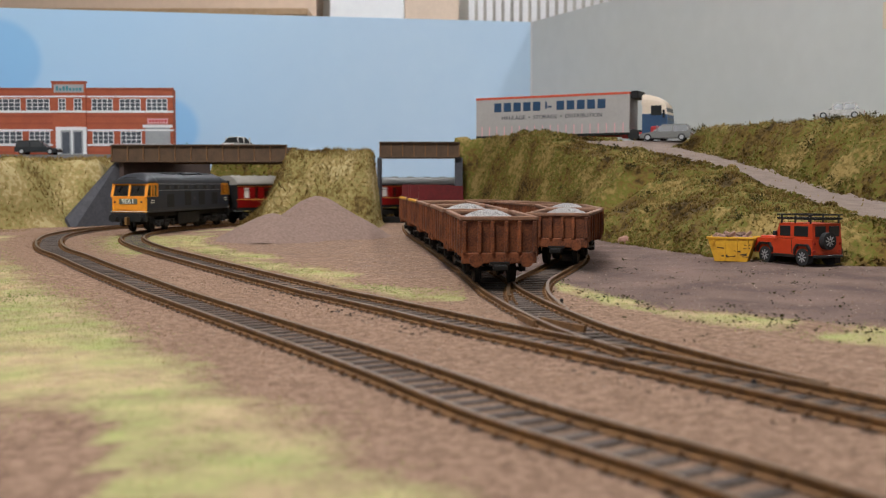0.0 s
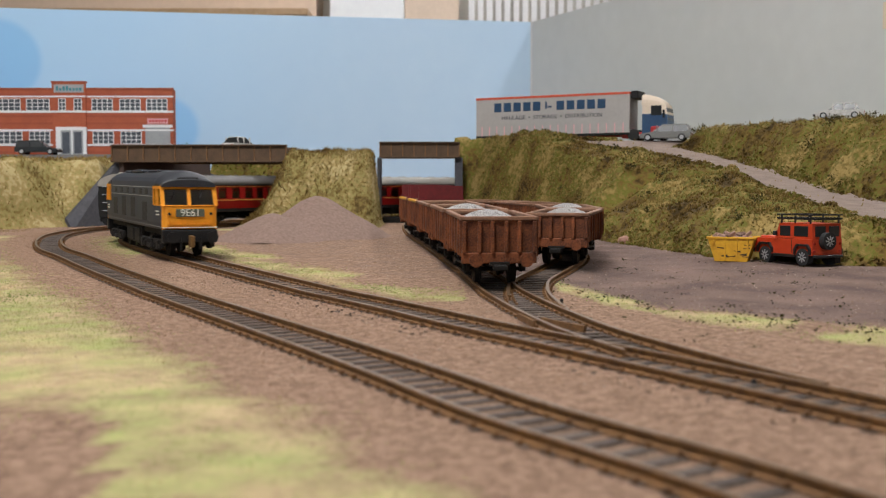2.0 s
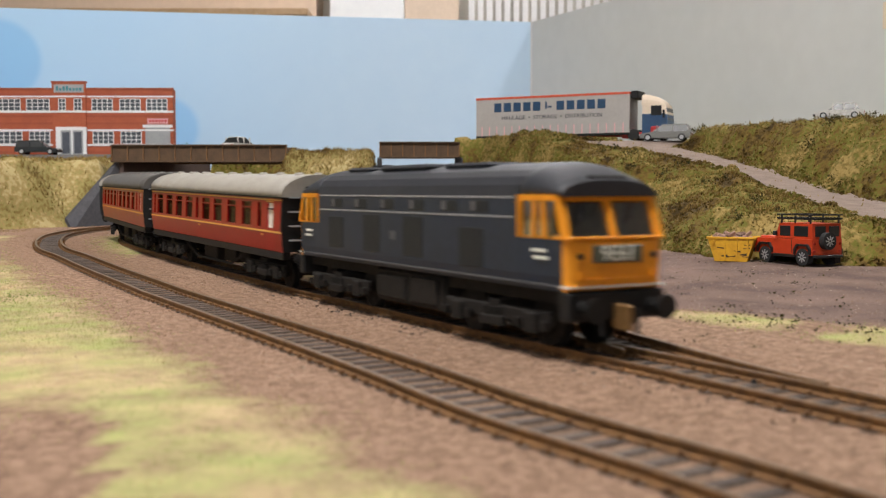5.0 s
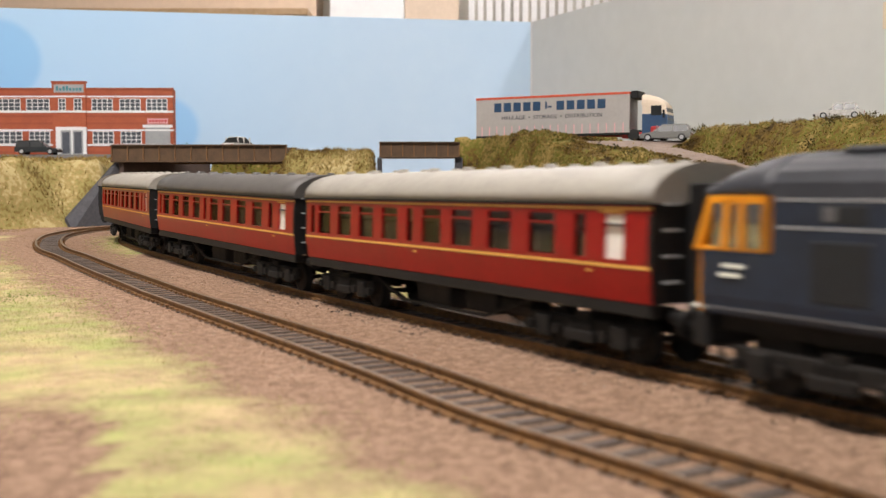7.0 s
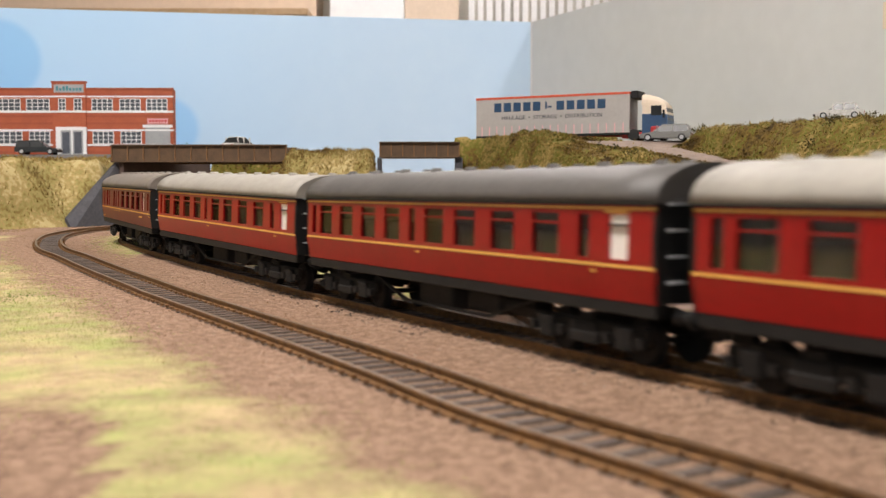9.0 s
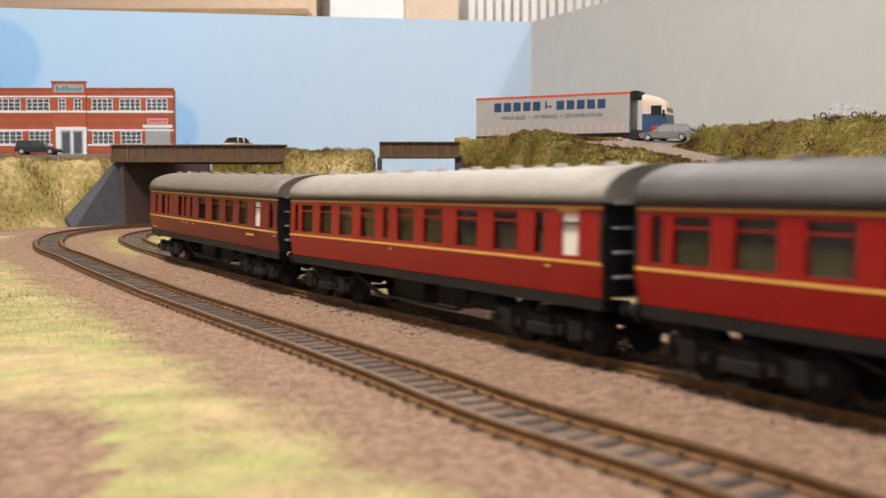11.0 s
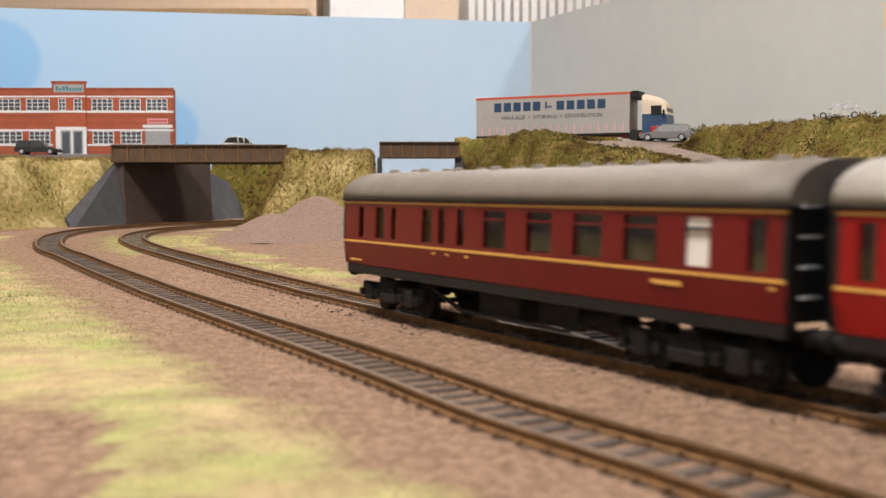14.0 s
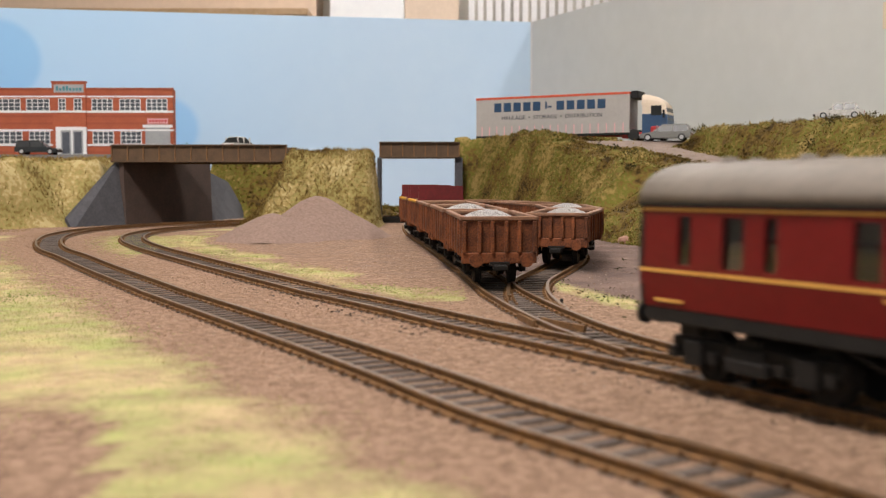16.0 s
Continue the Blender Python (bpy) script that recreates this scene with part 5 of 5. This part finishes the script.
def car(label, paint, loc, rz, L=54.0, W=22.0, H=18.0, estate=False, s=1.0):
    c = thing("parked_car", label, "car", loc, rz, group="parked model cars")
    h, w = L / 2 * s, W / 2 * s
    zb, zm, zt = 3.5 * s, 10.5 * s, H * s
    prof = [(-h, zb), (-h, zm - 1), (-h + 2, zm), (h - 17 * s, zm), (h - 3, zm - 1.6 * s), (h, zm - 3 * s), (h, zb)]
    bm = loft(bmesh.new(), [[(x, y * (0.93 if abs(y) > w - 1 else 1), z) for x, z in prof] for y in (-w, -w + 1.5, w - 1.5, w)])
    b = part("body", bm, paint, c)
    r0 = -h + (3 if estate else 9) * s
    cab = loft(bmesh.new(), [[(r0 - (1 if estate else 5) * s, -w + 1, zm), (h - 15 * s, -w + 1, zm), (h - 15 * s, w - 1, zm), (r0 - (1 if estate else 5) * s, w - 1, zm)],
                             [(r0 + 2 * s, -w + 3, zt - 1), (h - 25 * s, -w + 3, zt - 1), (h - 25 * s, w - 3, zt - 1), (r0 + 2 * s, w - 3, zt - 1)]])
    g = part("glasshouse", cab, M_CARBLACK, b, "dark glazing")
    part("roof", bx(r0 + 1.5 * s, h - 24.5 * s, -w + 2.8, w - 2.8, zt - 1.2, zt, bevel=0.5), paint, b)
    for y in (-w + 1.6, w - 1.6):
        for x in (r0, (r0 + h - 20 * s) / 2, h - 20 * s):
            part("pillar", bx(x - 0.6, x + 0.6, y - 0.7, y + 0.7, zm, zt - 1), paint, b)
    for x in (-h + 10 * s, h - 10 * s):
        for y in (-w + 1.2, w - 1.2):
            part("wheel", wheel(bmesh.new(), (x, y, 4 * s), 4 * s, 2.6), [M_TYRE, M_ALLOY], c)
    for y in (-w + 3, w - 3):
        part("headlight", bx(h - 0.4, h + 0.4, y - 1.5, y + 1.5, zm - 4.5 * s, zm - 2.5 * s), M_FROST, c)
        part("tail_light", bx(-h - 0.4, -h + 0.4, y - 1, y + 1, zm - 4 * s, zm - 1.5 * s), M_LENS, c)
    part("bumper", bx(h - 1, h + 1.2, -w + 0.5, w - 0.5, zb, zb + 2.2, bevel=0.3), M_BLACK, c)
    return c


car("grey estate car parked beside the lorry on the bank", M_SILVER, (236, 1082, 96.5), 160, 58, 23, 19, True, 0.92)
car("white car half hidden behind the upper hedge", M_CARWHITE, (372, 960, 111.0), 155, 54, 22, 19, False, 0.8)
car("glossy black car parked before the factory", M_CARBLACK, (-527, 1330, 91.0), 3, 58, 22, 19, True, 0.95)
car("small white car with dark windows on the road bridge", M_CARWHITE, (-232, 1172, 88.6), 62, 52, 22, 18.5, False, 0.9)


def offroader():
    c = thing("off_road_vehicle", "orange-red boxy off-road vehicle with black roof rack", "off-road vehicle", (213, 608, 0.5), rz=115)
    w = 11.5
    body = part("body", loft(bmesh.new(), [[(x, y, z) for x, z in ((-22, 6), (-22, 15.5), (22, 15.0), (24.5, 13), (24.5, 6))] for y in (-w, w)]), M_ROVER, c)
    part("bonnet", bx(7, 23.5, -8.6, 8.6, 14.6, 16.4, bevel=0.6), M_ROVER, body)
    up = part("upper_body", loft(bmesh.new(), [[(x, y, z) for x, z in ((-22, 15.5), (-21.2, 24.6), (4.5, 24.6), (8, 15.5))] for y in (-w + 0.4, w - 0.4)]), M_ROVER, body)
    for sy in (-1, 1):
        for a, b in ((-18.5, -7.5), (-4.5, 4.0)):
            y0, y1 = sorted((sy * (w - 0.5), sy * (w - 0.15)))
            part("side_window", bx(a, b, y0, y1, 17, 23, bevel=0.15), M_CARBLACK, up)
        for x in (-15, 15.5):
            y0, y1 = sorted((sy * (w - 0.2), sy * (w + 1.3)))
            bm = bmesh.new()
            prism(bm, [(x - 6.6, 6.5), (x - 6.6, 9.5), (x - 4.2, 12.6), (x + 4.2, 12.6), (x + 6.6, 9.5), (x + 6.6, 6.5), (x + 5.6, 6.5), (x + 5.2, 9.2), (x + 3.6, 11.4), (x - 3.6, 11.4), (x - 5.2, 9.2), (x - 5.6, 6.5)], y0, y1)
            part("wheel_arch", bm, M_CARBLACK, body)
            bm = bmesh.new()
            cyl(bm, (0, 0, 0), "y", 5.0, 4.2, 24, mi=0)
            for k in range(8):
                a = k * math.pi / 4
                m = Matrix.Rotation(a, 4, "Y") @ Matrix.Translation((1.9, sy * 2.15, 0))
                r_ = bmesh.ops.create_cube(bm, size=1, matrix=m @ Matrix.Diagonal((2.4, 0.35, 0.65, 1)))
                for f in {f for v in r_["verts"] for f in v.link_faces}:
                    f.material_index = 1
            part("wheel", bm, [M_TYRE, M_ALLOY], c, loc=(x, sy * (w - 1.6), 5.0))
        y0, y1 = sorted((sy * (w - 0.1), sy * (w + 0.2)))
        part("door_line", bx(-6.2, -5.9, y0, y1, 7, 15.2), M_CARBLACK, body)
        part("sill", bx(-9, 9, *sorted((sy * (w - 1), sy * (w + 0.6))), 4.6, 6.3, bevel=0.3), M_CARBLACK, body)
        part("mirror", bx(5.5, 7, *sorted((sy * (w), sy * (w + 2.6))), 17, 19.8, bevel=0.3), M_CARBLACK, body)
        for z in (8.5, 13.0):
            part("tail_light", cy((-22.3, sy * (w - 1.6), z), "x", 0.8, 0.7, 10), M_LENS, body)
        part("rear_window", bx(-22.3, -21.6, *sorted((sy * 1.5, sy * 9)), 17, 23), M_CARBLACK, up)
        part("headlight", cy((24.6, sy * 7.6, 11.2), "x", 1.6, 0.6, 14), M_FROST, body)
    part("windscreen", loft(bmesh.new(), [[(7.9, y, 16.2), (5.2, y, 23.6), (5.5, y, 23.7), (8.2, y, 16.3)] for y in (-w + 1.6, w - 1.6)]), M_CARBLACK, up)
    bm = cy((0, 0, 0), "x", 5.0, 3.6, 24)
    for k in range(8):
        a = k * math.pi / 4
        m = Matrix.Rotation(a, 4, "X") @ Matrix.Translation((-1.9, 0, 1.9))
        r_ = bmesh.ops.create_cube(bm, size=1, matrix=m @ Matrix.Diagonal((0.35, 0.65, 2.4, 1)))
        for f in {f for v in r_["verts"] for f in v.link_faces}:
            f.material_index = 1
    part("spare_wheel", bm, [M_TYRE, M_ALLOY], c, loc=(-24, 1.6, 14.5))
    rk = bmesh.new()
    for y in (-10.6, -5, 0, 5, 10.6):
        box(rk, -22, 6, y - 0.3, y + 0.3, 27.2, 27.8)
    for x in (-22, -15, -8, -1, 6):
        box(rk, x - 0.3, x + 0.3, -10.6, 10.6, 26.6, 27.2)
    for z in (27.2, 29.2):
        for y in (-11, 11):
            box(rk, -22.5, 6.5, y - 0.4, y + 0.4, z, z + 0.7)
        for x in (-22.5, 6.5):
            box(rk, x - 0.4, x + 0.4, -11, 11, z, z + 0.7)
    for x in (-20, -8, 3):
        for y in (-10.8, 10.8):
            box(rk, x - 0.4, x + 0.4, y - 0.4, y + 0.4, 24.4, 29.6)
    part("roof_rack", rk, M_CARBLACK, c, "black tubular roof rack")
    part("bumper", bx(24, 26.5, -11.5, 11.5, 6, 9, bevel=0.4), M_CARBLACK, c)
    part("rear_step", bx(-24, -22, -11, 11, 4.8, 6.4, bevel=0.3), M_CARBLACK, c)
    part("chassis", bx(-20, 22, -6, 6, 3.8, 6.2), M_SOOT, c)
    part("mud_flap", bx(-21.6, -21, -11.3, -7, 1.4, 6), M_BLACK, c)


offroader()


def skip():
    c = thing("rubble_skip", "scratched yellow skip heaped with broken rubble", "skip", (179, 627, 1.0), rz=-24)
    out = [(-14, 14.5), (14, 14.5), (9.5, 0), (-9.5, 0)]
    bm = bmesh.new()
    prism(bm, out, -9, -8.2), prism(bm, out, 8.2, 9)
    for sx in (-1, 1):
        loft(bm, [[(sx * 9.5, y, 0), (sx * 8.9, y, 0), (sx * 13.4, y, 14.5), (sx * 14, y, 14.5)] for y in (-8.2, 8.2)])
    box(bm, -9.4, 9.4, -8.2, 8.2, 0, 0.8)
    part("body", bm, M_SKIP, c)
    for sy in (-1, 1):
        part("rim", bx(-14.8, 14.8, sy * 9 - 0.7, sy * 9 + 0.7, 13.6, 15, bevel=0.25), M_SKIP, c)
        for x in (-11.5, -4, 4, 11.5):
            part("side_rib", bx(x * 0.86 - 0.5, x * 0.86 + 0.5, sy * 9.2 - 0.4, sy * 9.2 + 0.4, 7.5 if abs(x) > 8 else 1, 13.6), M_SKIP, c)
        part("lifting_lug", cy((-10.5, sy * 9.8, 12), "y", 0.9, 1.6, 10), M_SKIP, c)
    rnd = random.Random(4)
    for i in range(9):
        x, z = rnd.uniform(-9, 9), rnd.uniform(2, 12)
        part("scratch", loft(bmesh.new(), [[(x + a, -9.12 + b, z + d) for a, b, d in ((0, 0, 0), (0, 0.2, 0), (0, 0.2, 0.4), (0, 0, 0.4))],
                                           [(x + 4 + a, -9.12 + b, z + rnd.uniform(-1.2, 1.2) + d) for a, b, d in ((0, 0, 0), (0, 0.2, 0), (0, 0.2, 0.4), (0, 0, 0.4))]]), M_SKIPLINE, c)
    part("fill", bx(-12.4, 12.4, -8, 8, 10, 13.2), M_RUBBLE, c)
    for i in range(26):
        bm = bx(-2.4, 2.4, -1.2, 1.2, -0.9, 0.9, bevel=0.2)
        bmesh.ops.rotate(bm, cent=(0, 0, 0), matrix=Euler((rnd.uniform(-0.8, 0.8), rnd.uniform(-0.8, 0.8), rnd.uniform(0, 3))).to_matrix(), verts=bm.verts)
        part("rubble_piece", bm, M_RUBBLE if i % 4 else M_HEAP, c, loc=(rnd.uniform(-11, 11), rnd.uniform(-7, 7), rnd.uniform(13.2, 16.5)))


skip()


def heap_z(x, y):
    def cone(cx, cy_, r, h):
        d = math.hypot(x - cx, (y - cy_) * 0.95) + 3 * nz(x, y, 0.04, 2)
        q = d / r
        return h * (1.0 - math.sqrt(q * q + 0.03) - 0.08 * q * (1 - q)) if q < 1.05 else -3
    a, b = cone(-110, 892, 66, 43), cone(-141, 840, 50, 27)
    return ground_z(x, y) - 0.6 + max(a, b) + 0.5 * nz(x, y, 0.12, 6)


heap = grid_sheet("sand_heap", -185, -42, 790, 960, 3, heap_z, M_HEAP, keep=lambda x, y: heap_z(x, y) > ground_z(x, y) - 3)
tagged(heap, "twin peaked heap of pale pinkish sand on the yard", "sand heap")

bm = bmesh.new()
bmesh.ops.create_icosphere(bm, subdivisions=2, radius=4.6)
for v in bm.verts:
    v.co *= 1 + 0.22 * noise.noise(v.co * 0.4)
    v.co.z *= 0.8
tagged(part("boulder", bm, M_ROCK, loc=(141, 792, 5.5)), "pinkish boulder at the foot of the bank", "boulder")
for x, y, hl in ((48.5, 414, 3.4), (75, 243, 2.0)):
    gzl = ground_z(x, y) - 0.4
    lv = thing("point_lever", "small black turnout lever beside the track", "point lever", (x, y, gzl), group="turnout levers")
    part("base", bx(-1.6, 1.6, -0.9, 0.9, 0, 0.7, bevel=0.15), M_BLACK, lv)
    part("lever", bx(-0.6, 0.6, -0.5, 0.5, 0.7, hl, bevel=0.15), M_BLACK, lv)


# ---- scattered flock, leaves and stones ----
def scatter(name, pts, material, size, label, category, flat=0.0, seed=1, blades=False):
    """Many small loose pieces lying at pts."""
    rng = np.random.default_rng(seed)
    p = np.array(pts, float)
    n = len(p)
    s = rng.uniform(size[0], size[1], (n, 1))
    if blades:
        a = rng.uniform(0, 2 * math.pi, n)
        side = np.stack([np.cos(a), np.sin(a), np.zeros(n)], 1) * s * 0.16
        up = np.stack([rng.normal(0, 0.45, n), rng.normal(0, 0.45, n), np.ones(n)], 1) * s
        v = np.stack([p - side, p + side, p + up], 1).reshape(-1, 3)
        f = np.arange(3 * n).reshape(-1, 3)
    else:
        d = rng.normal(0, 1, (n, 4, 3))
        d /= np.linalg.norm(d, axis=2, keepdims=True)
        d[:, :, 2] *= 1 - flat
        v = (p[:, None, :] + d * s[:, :, None]).reshape(-1, 3)
        b = np.arange(n)[:, None] * 4
        f = np.concatenate([b + np.array([t]) for t in ((0, 1, 2), (0, 2, 3), (0, 3, 1), (1, 3, 2))], 0)
    me = bpy.data.meshes.new(name)
    me.from_pydata((v * MM).tolist(), [], f.tolist())
    me.materials.append(material)
    return tagged(new(name, me), label, category, kind="stuff")


rnd = random.Random(11)


def fill(n, x0, x1, y0, y1, height, ok, lift=0.0):
    out = []
    tries = 0
    while len(out) < n and tries < n * 12:
        tries += 1
        x, y = rnd.uniform(x0, x1), rnd.uniform(y0, y1)
        if ok(x, y):
            out.append((x, y, height(x, y) + lift))
    return out


def right_ok(x, y):
    if x > road_far(y) + 140 or y > 1215 or (y > 1120 and inside(x, y, BASE_R) > 110):
        return False
    on = road_edge(y) - 2 < x < road_far(y) + 2
    return inside(x, y, BASE_R) > -3 and (not on or rnd.random() < 0.03) and rnd.random() < 0.75 + nz(x, y, 0.03, 7)


pts = fill(48000, 16, 480, 545, 1215, bank_right, right_ok, 0.6)
scatter("bank_tufts", pts, M_BANK, (0.5, 1.35), "coarse straw and olive flock on the bank", "grass tufts", seed=2)
scatter("bank_fibres", pts[:20000], M_DRY, (1.6, 3.8), "long dry grass fibres on the bank", "grass", seed=12, blades=True)
face = fill(9000, 18, 180, 930, 1205, bank_right, lambda x, y: 0 < inside(x, y, BASE_R) < 48, 0.4)
scatter("bank_face_tufts", face, M_BANK, (0.6, 1.7), "olive and brown flock on the steep end of the bank", "grass tufts", seed=26)
scatter("bank_face_fibres", face[:4500], M_DRY, (1.4, 3.2), "dry grass fibres on the steep end of the bank", "grass", seed=27, blades=True)
edge = [(road_far(y) + rnd.uniform(-3, 10), y) for y in (rnd.uniform(560, 1060) for _ in range(2600))]
edge += [(road_edge(y) + rnd.uniform(-9, 2), y) for y in (rnd.uniform(560, 1060) for _ in range(1800))]
edge = [(x, y, bank_right(x, y) + 0.8) for x, y in edge if inside(x, y, BASE_R) > 4]
scatter("verge_tufts", edge, M_BANK, (1.2, 2.8), "straw coloured flock along the dirt ramp", "grass tufts", seed=21)
foot = [(base_x(y) + rnd.uniform(-4, 12), y) for y in (rnd.uniform(590, 1150) for _ in range(2500))]
scatter("bank_foot_tufts", [(x, y, max(ground_z(x, y), bank_right(x, y)) + 0.4) for x, y in foot], M_BANK, (0.8, 2.2), "brown flock at the foot of the bank", "grass tufts", seed=22)
crest = [(base_x(y) + rnd.uniform(62, 130), y) for y in (rnd.uniform(1085, 1195) for _ in range(3200))]
crest = [(x, y, bank_right(x, y) + rnd.uniform(0, 4)) for x, y in crest if x < 205]
scatter("crest_tufts", crest, M_BANK, (1.5, 3.6), "straw flock along the crest of the bank", "grass tufts", seed=23)
dark = []
for x, y, z in pts[:90]:
    r = rnd.uniform(2, 7)
    for _ in range(int(10 * r)):
        dark.append((x + rnd.gauss(0, r * 0.5), y + rnd.gauss(0, r * 0.5), z + rnd.gauss(1.0, r * 0.32)))
for _ in range(75):
    y = rnd.uniform(680, 1090)
    x = road_far(y) + rnd.uniform(52, 100) * (1 - 0.4 * ss(900, 1080, y))
    r = rnd.uniform(3, 7)
    z = bank_right(x, y)
    for _ in range(int(10 * r)):
        dark.append((x + rnd.gauss(0, r * 0.6), y + rnd.gauss(0, r * 0.6), z + abs(rnd.gauss(0.3, r * 0.3))))
scatter("bank_leaves", dark, M_BUSH, (0.5, 1.5), "dark green leafy scatter along the bank", "leaves", seed=3)
pts = fill(13000, -700, -366, 860, 1230, bank_left, lambda x, y: 0 < inside(x, y, BASE_L) < 170 and x < -368 and rnd.random() < 0.8 + nz(x, y, 0.03, 7), 0.6)
scatter("bank_tufts", pts, M_PALE, (0.6, 1.5), "pale green clumped flock on the bank", "grass tufts", seed=4)
scatter("bank_fibres", pts[:7000], M_DRY, (2.5, 5), "olive grass fibres on the bank", "grass", seed=14, blades=True)
pts = fill(9000, -238, -66, 1036, 1190, mound_z, lambda x, y: mound_z(x, y) > ground_z(x, y) + 2 and y < 1150, 0.6)
scatter("mound_tufts", pts, M_PALE, (0.6, 1.5), "olive and straw flock on the mound", "grass tufts", seed=5)
scatter("mound_fibres", pts[:5500], M_DRY, (2.0, 4.5), "dry grass fibres on the mound", "grass", seed=15, blades=True)
pts = fill(4000, -325, 120, 1372, 1480, far_z, lambda x, y: far_z(x, y) > ground_z(x, y) + 3 and MAIN.near(x, y) > 30, 0.6)
scatter("far_bank_tufts", pts, M_BANK, (1.5, 3.6), "olive flock on the far bank", "grass tufts", seed=6)

gz = ground_top
pts = fill(30000, -330, 300, 120, 900, gz, lambda x, y: abs(x) < y * 0.46 + 10 and rnd.random() < grass_mask(x, y) * 1.5, 0.0)
scatter("grass_fibres", [q for q in pts if q[1] > 300 or rnd.random() < 0.35], M_GRASS, (0.4, 1.0), "short yellow green static grass on the ground", "grass", seed=7, blades=True)
scatter("grass_crumbs", [q for q in pts[::3] if q[1] > 420], M_GRASS, (0.25, 0.6), "yellow green flock crumbs on the ground", "grass", seed=17)
pts = fill(42000, -380, 200, 130, 960, gz, lambda x, y: abs(x) < y * 0.46 + 10 and (10 < FRONT.near(x, y) < 45 or 10 < MAIN.near(x, y) < 40), 0.1)
scatter("ballast_grains", pts, M_BALLAST, (0.18, 0.46), "sandy brown ballast grains beside the rails", "ballast", 0.3, seed=8)
pts = fill(6000, -360, 300, 240, 960, gz, lambda x, y: abs(x) < y * 0.46 + 10 and FRONT.near(x, y) > 14 and MAIN.near(x, y) > 14, 0.1)
scatter("ground_specks", pts, M_GRIT, (0.18, 0.55), "small pale stones strewn on the ground", "stones", 0.3, seed=9)
pts = fill(16000, -380, 300, 200, 1000, gz, lambda x, y: abs(x) < y * 0.46 + 10 and grass_mask(x, y) < 0.3, 0.05)
scatter("dark_crumbs", pts, M_RUST, (0.18, 0.5), "dark brown crumbs strewn over the ground", "stones", 0.3, seed=19)
pts = fill(230, 45, 320, 300, 640, gz, lambda x, y: abs(x) < y * 0.46 and (grass_mask(x, y) > 0.2 or rnd.random() < 0.12), 0.4)
pts = [(x + rnd.gauss(0, 1.4), y + rnd.gauss(0, 1.0), z + rnd.uniform(0, 1.6)) for x, y, z in pts for _ in range(3 if (int(x * 7) % 5) else 9)]
scatter("dead_leaves", pts, M_BUSH, (0.3, 0.9), "dark scattered leaf scraps on the verge", "leaves", 0.3, seed=10)
pts = fill(700, -110, 90, 200, 520, gz, lambda x, y: 14 < MAIN.near(x, y) < 22 and rnd.random() < 0.5 + 2 * nz(x, y, 0.03, 3), 0.1)
scatter("dark_ballast", pts, M_SLEEPER, (0.5, 1.1), "dark lumps of ballast at the sleeper ends", "ballast", 0.4, seed=16)

pts = [(-357 + rnd.gauss(0, 9), 1404 + rnd.gauss(0, 4), 93 + abs(rnd.gauss(0, 4))) for _ in range(500)]
scatter("shrub", pts, M_SHRUB, (0.8, 2.0), "low dark green shrub beside the factory", "shrub", seed=25)


# ---- what moves ----
def run_of(t):
    """How far along the main line the engine's front stands."""
    return lerp_at(t, TIMETABLE)


TIMETABLE = [(0, 945), (0.5, 868), (1, 790), (1.5, 712), (2, 637), (2.5, 573), (3, 507), (3.5, 444), (4, 378), (4.2, 349), (5.3, 211), (6.5, 72), (7, 15), (7.5, -46), (8, -101),
             (8.5, -159), (9, -210), (9.2, -230), (10.2, -332), (11.5, -463), (12, -511), (12.5, -558), (13, -603), (13.5, -648), (14, -693), (14.5, -735), (15, -777), (16, -858.5)]


def on_line(s, half):
    a, b = MAIN.at(s - half), MAIN.at(s + half)
    m, d = (a + b) / 2, a - b
    za, zb = rise(a.y), rise(b.y)
    return pose(m.x * MM, m.y * MM, (za + zb) / 2 * MM, 0, -math.degrees(math.atan2(za - zb, d.length)), math.degrees(math.atan2(d.y, d.x)))


def turn_of(line, s):
    d = line.way(s)
    return math.degrees(math.atan2(-d.y, -d.x))


def motions():
    times = [i * 0.5 for i in range(33)]
    smooth = lambda t: sum(run_of(t + k * 0.25) for k in (-2, -1, 0, 1, 2)) / 5 if 0.5 <= t <= 15.5 else run_of(t)
    ticks = [i / 15 for i in range(241)]
    way = [float(np.interp(t, times, [smooth(q) for q in times])) for t in ticks]
    train = [(engine, LL / 2 + 1, 45, 7.2)] + [(c, LL + 13 + i * (CL + 12) + CL / 2, 74, 6.0) for i, c in enumerate(coaches)]
    for ob, behind, half, r in train:
        poses = [(t, on_line(smooth(t) + behind, half)) for t in times]
        walk(ob, poses)
        for bg in [k for k in ob.children if k.name.split(".")[0] == "bogie"]:
            x = bg.matrix_basis.translation.x
            side = -half if x > 0 else half
            rows = []
            for t, m in poses:
                body_turn = math.degrees(m.to_euler().z)
                a = (turn_of(MAIN, smooth(t) + behind + side) - body_turn + 180) % 360 - 180
                rows.append((t, pose(x, 0, 0, 0, 0, a)))
            walk(bg, rows)
            for ws in bg.children:
                q = ws.matrix_basis.translation.copy()
                walk(ws, [(t, pose(q.x, q.y, q.z, 0, math.degrees((way[0] - w) / r), 0)) for t, w in zip(ticks, way)])


motions()
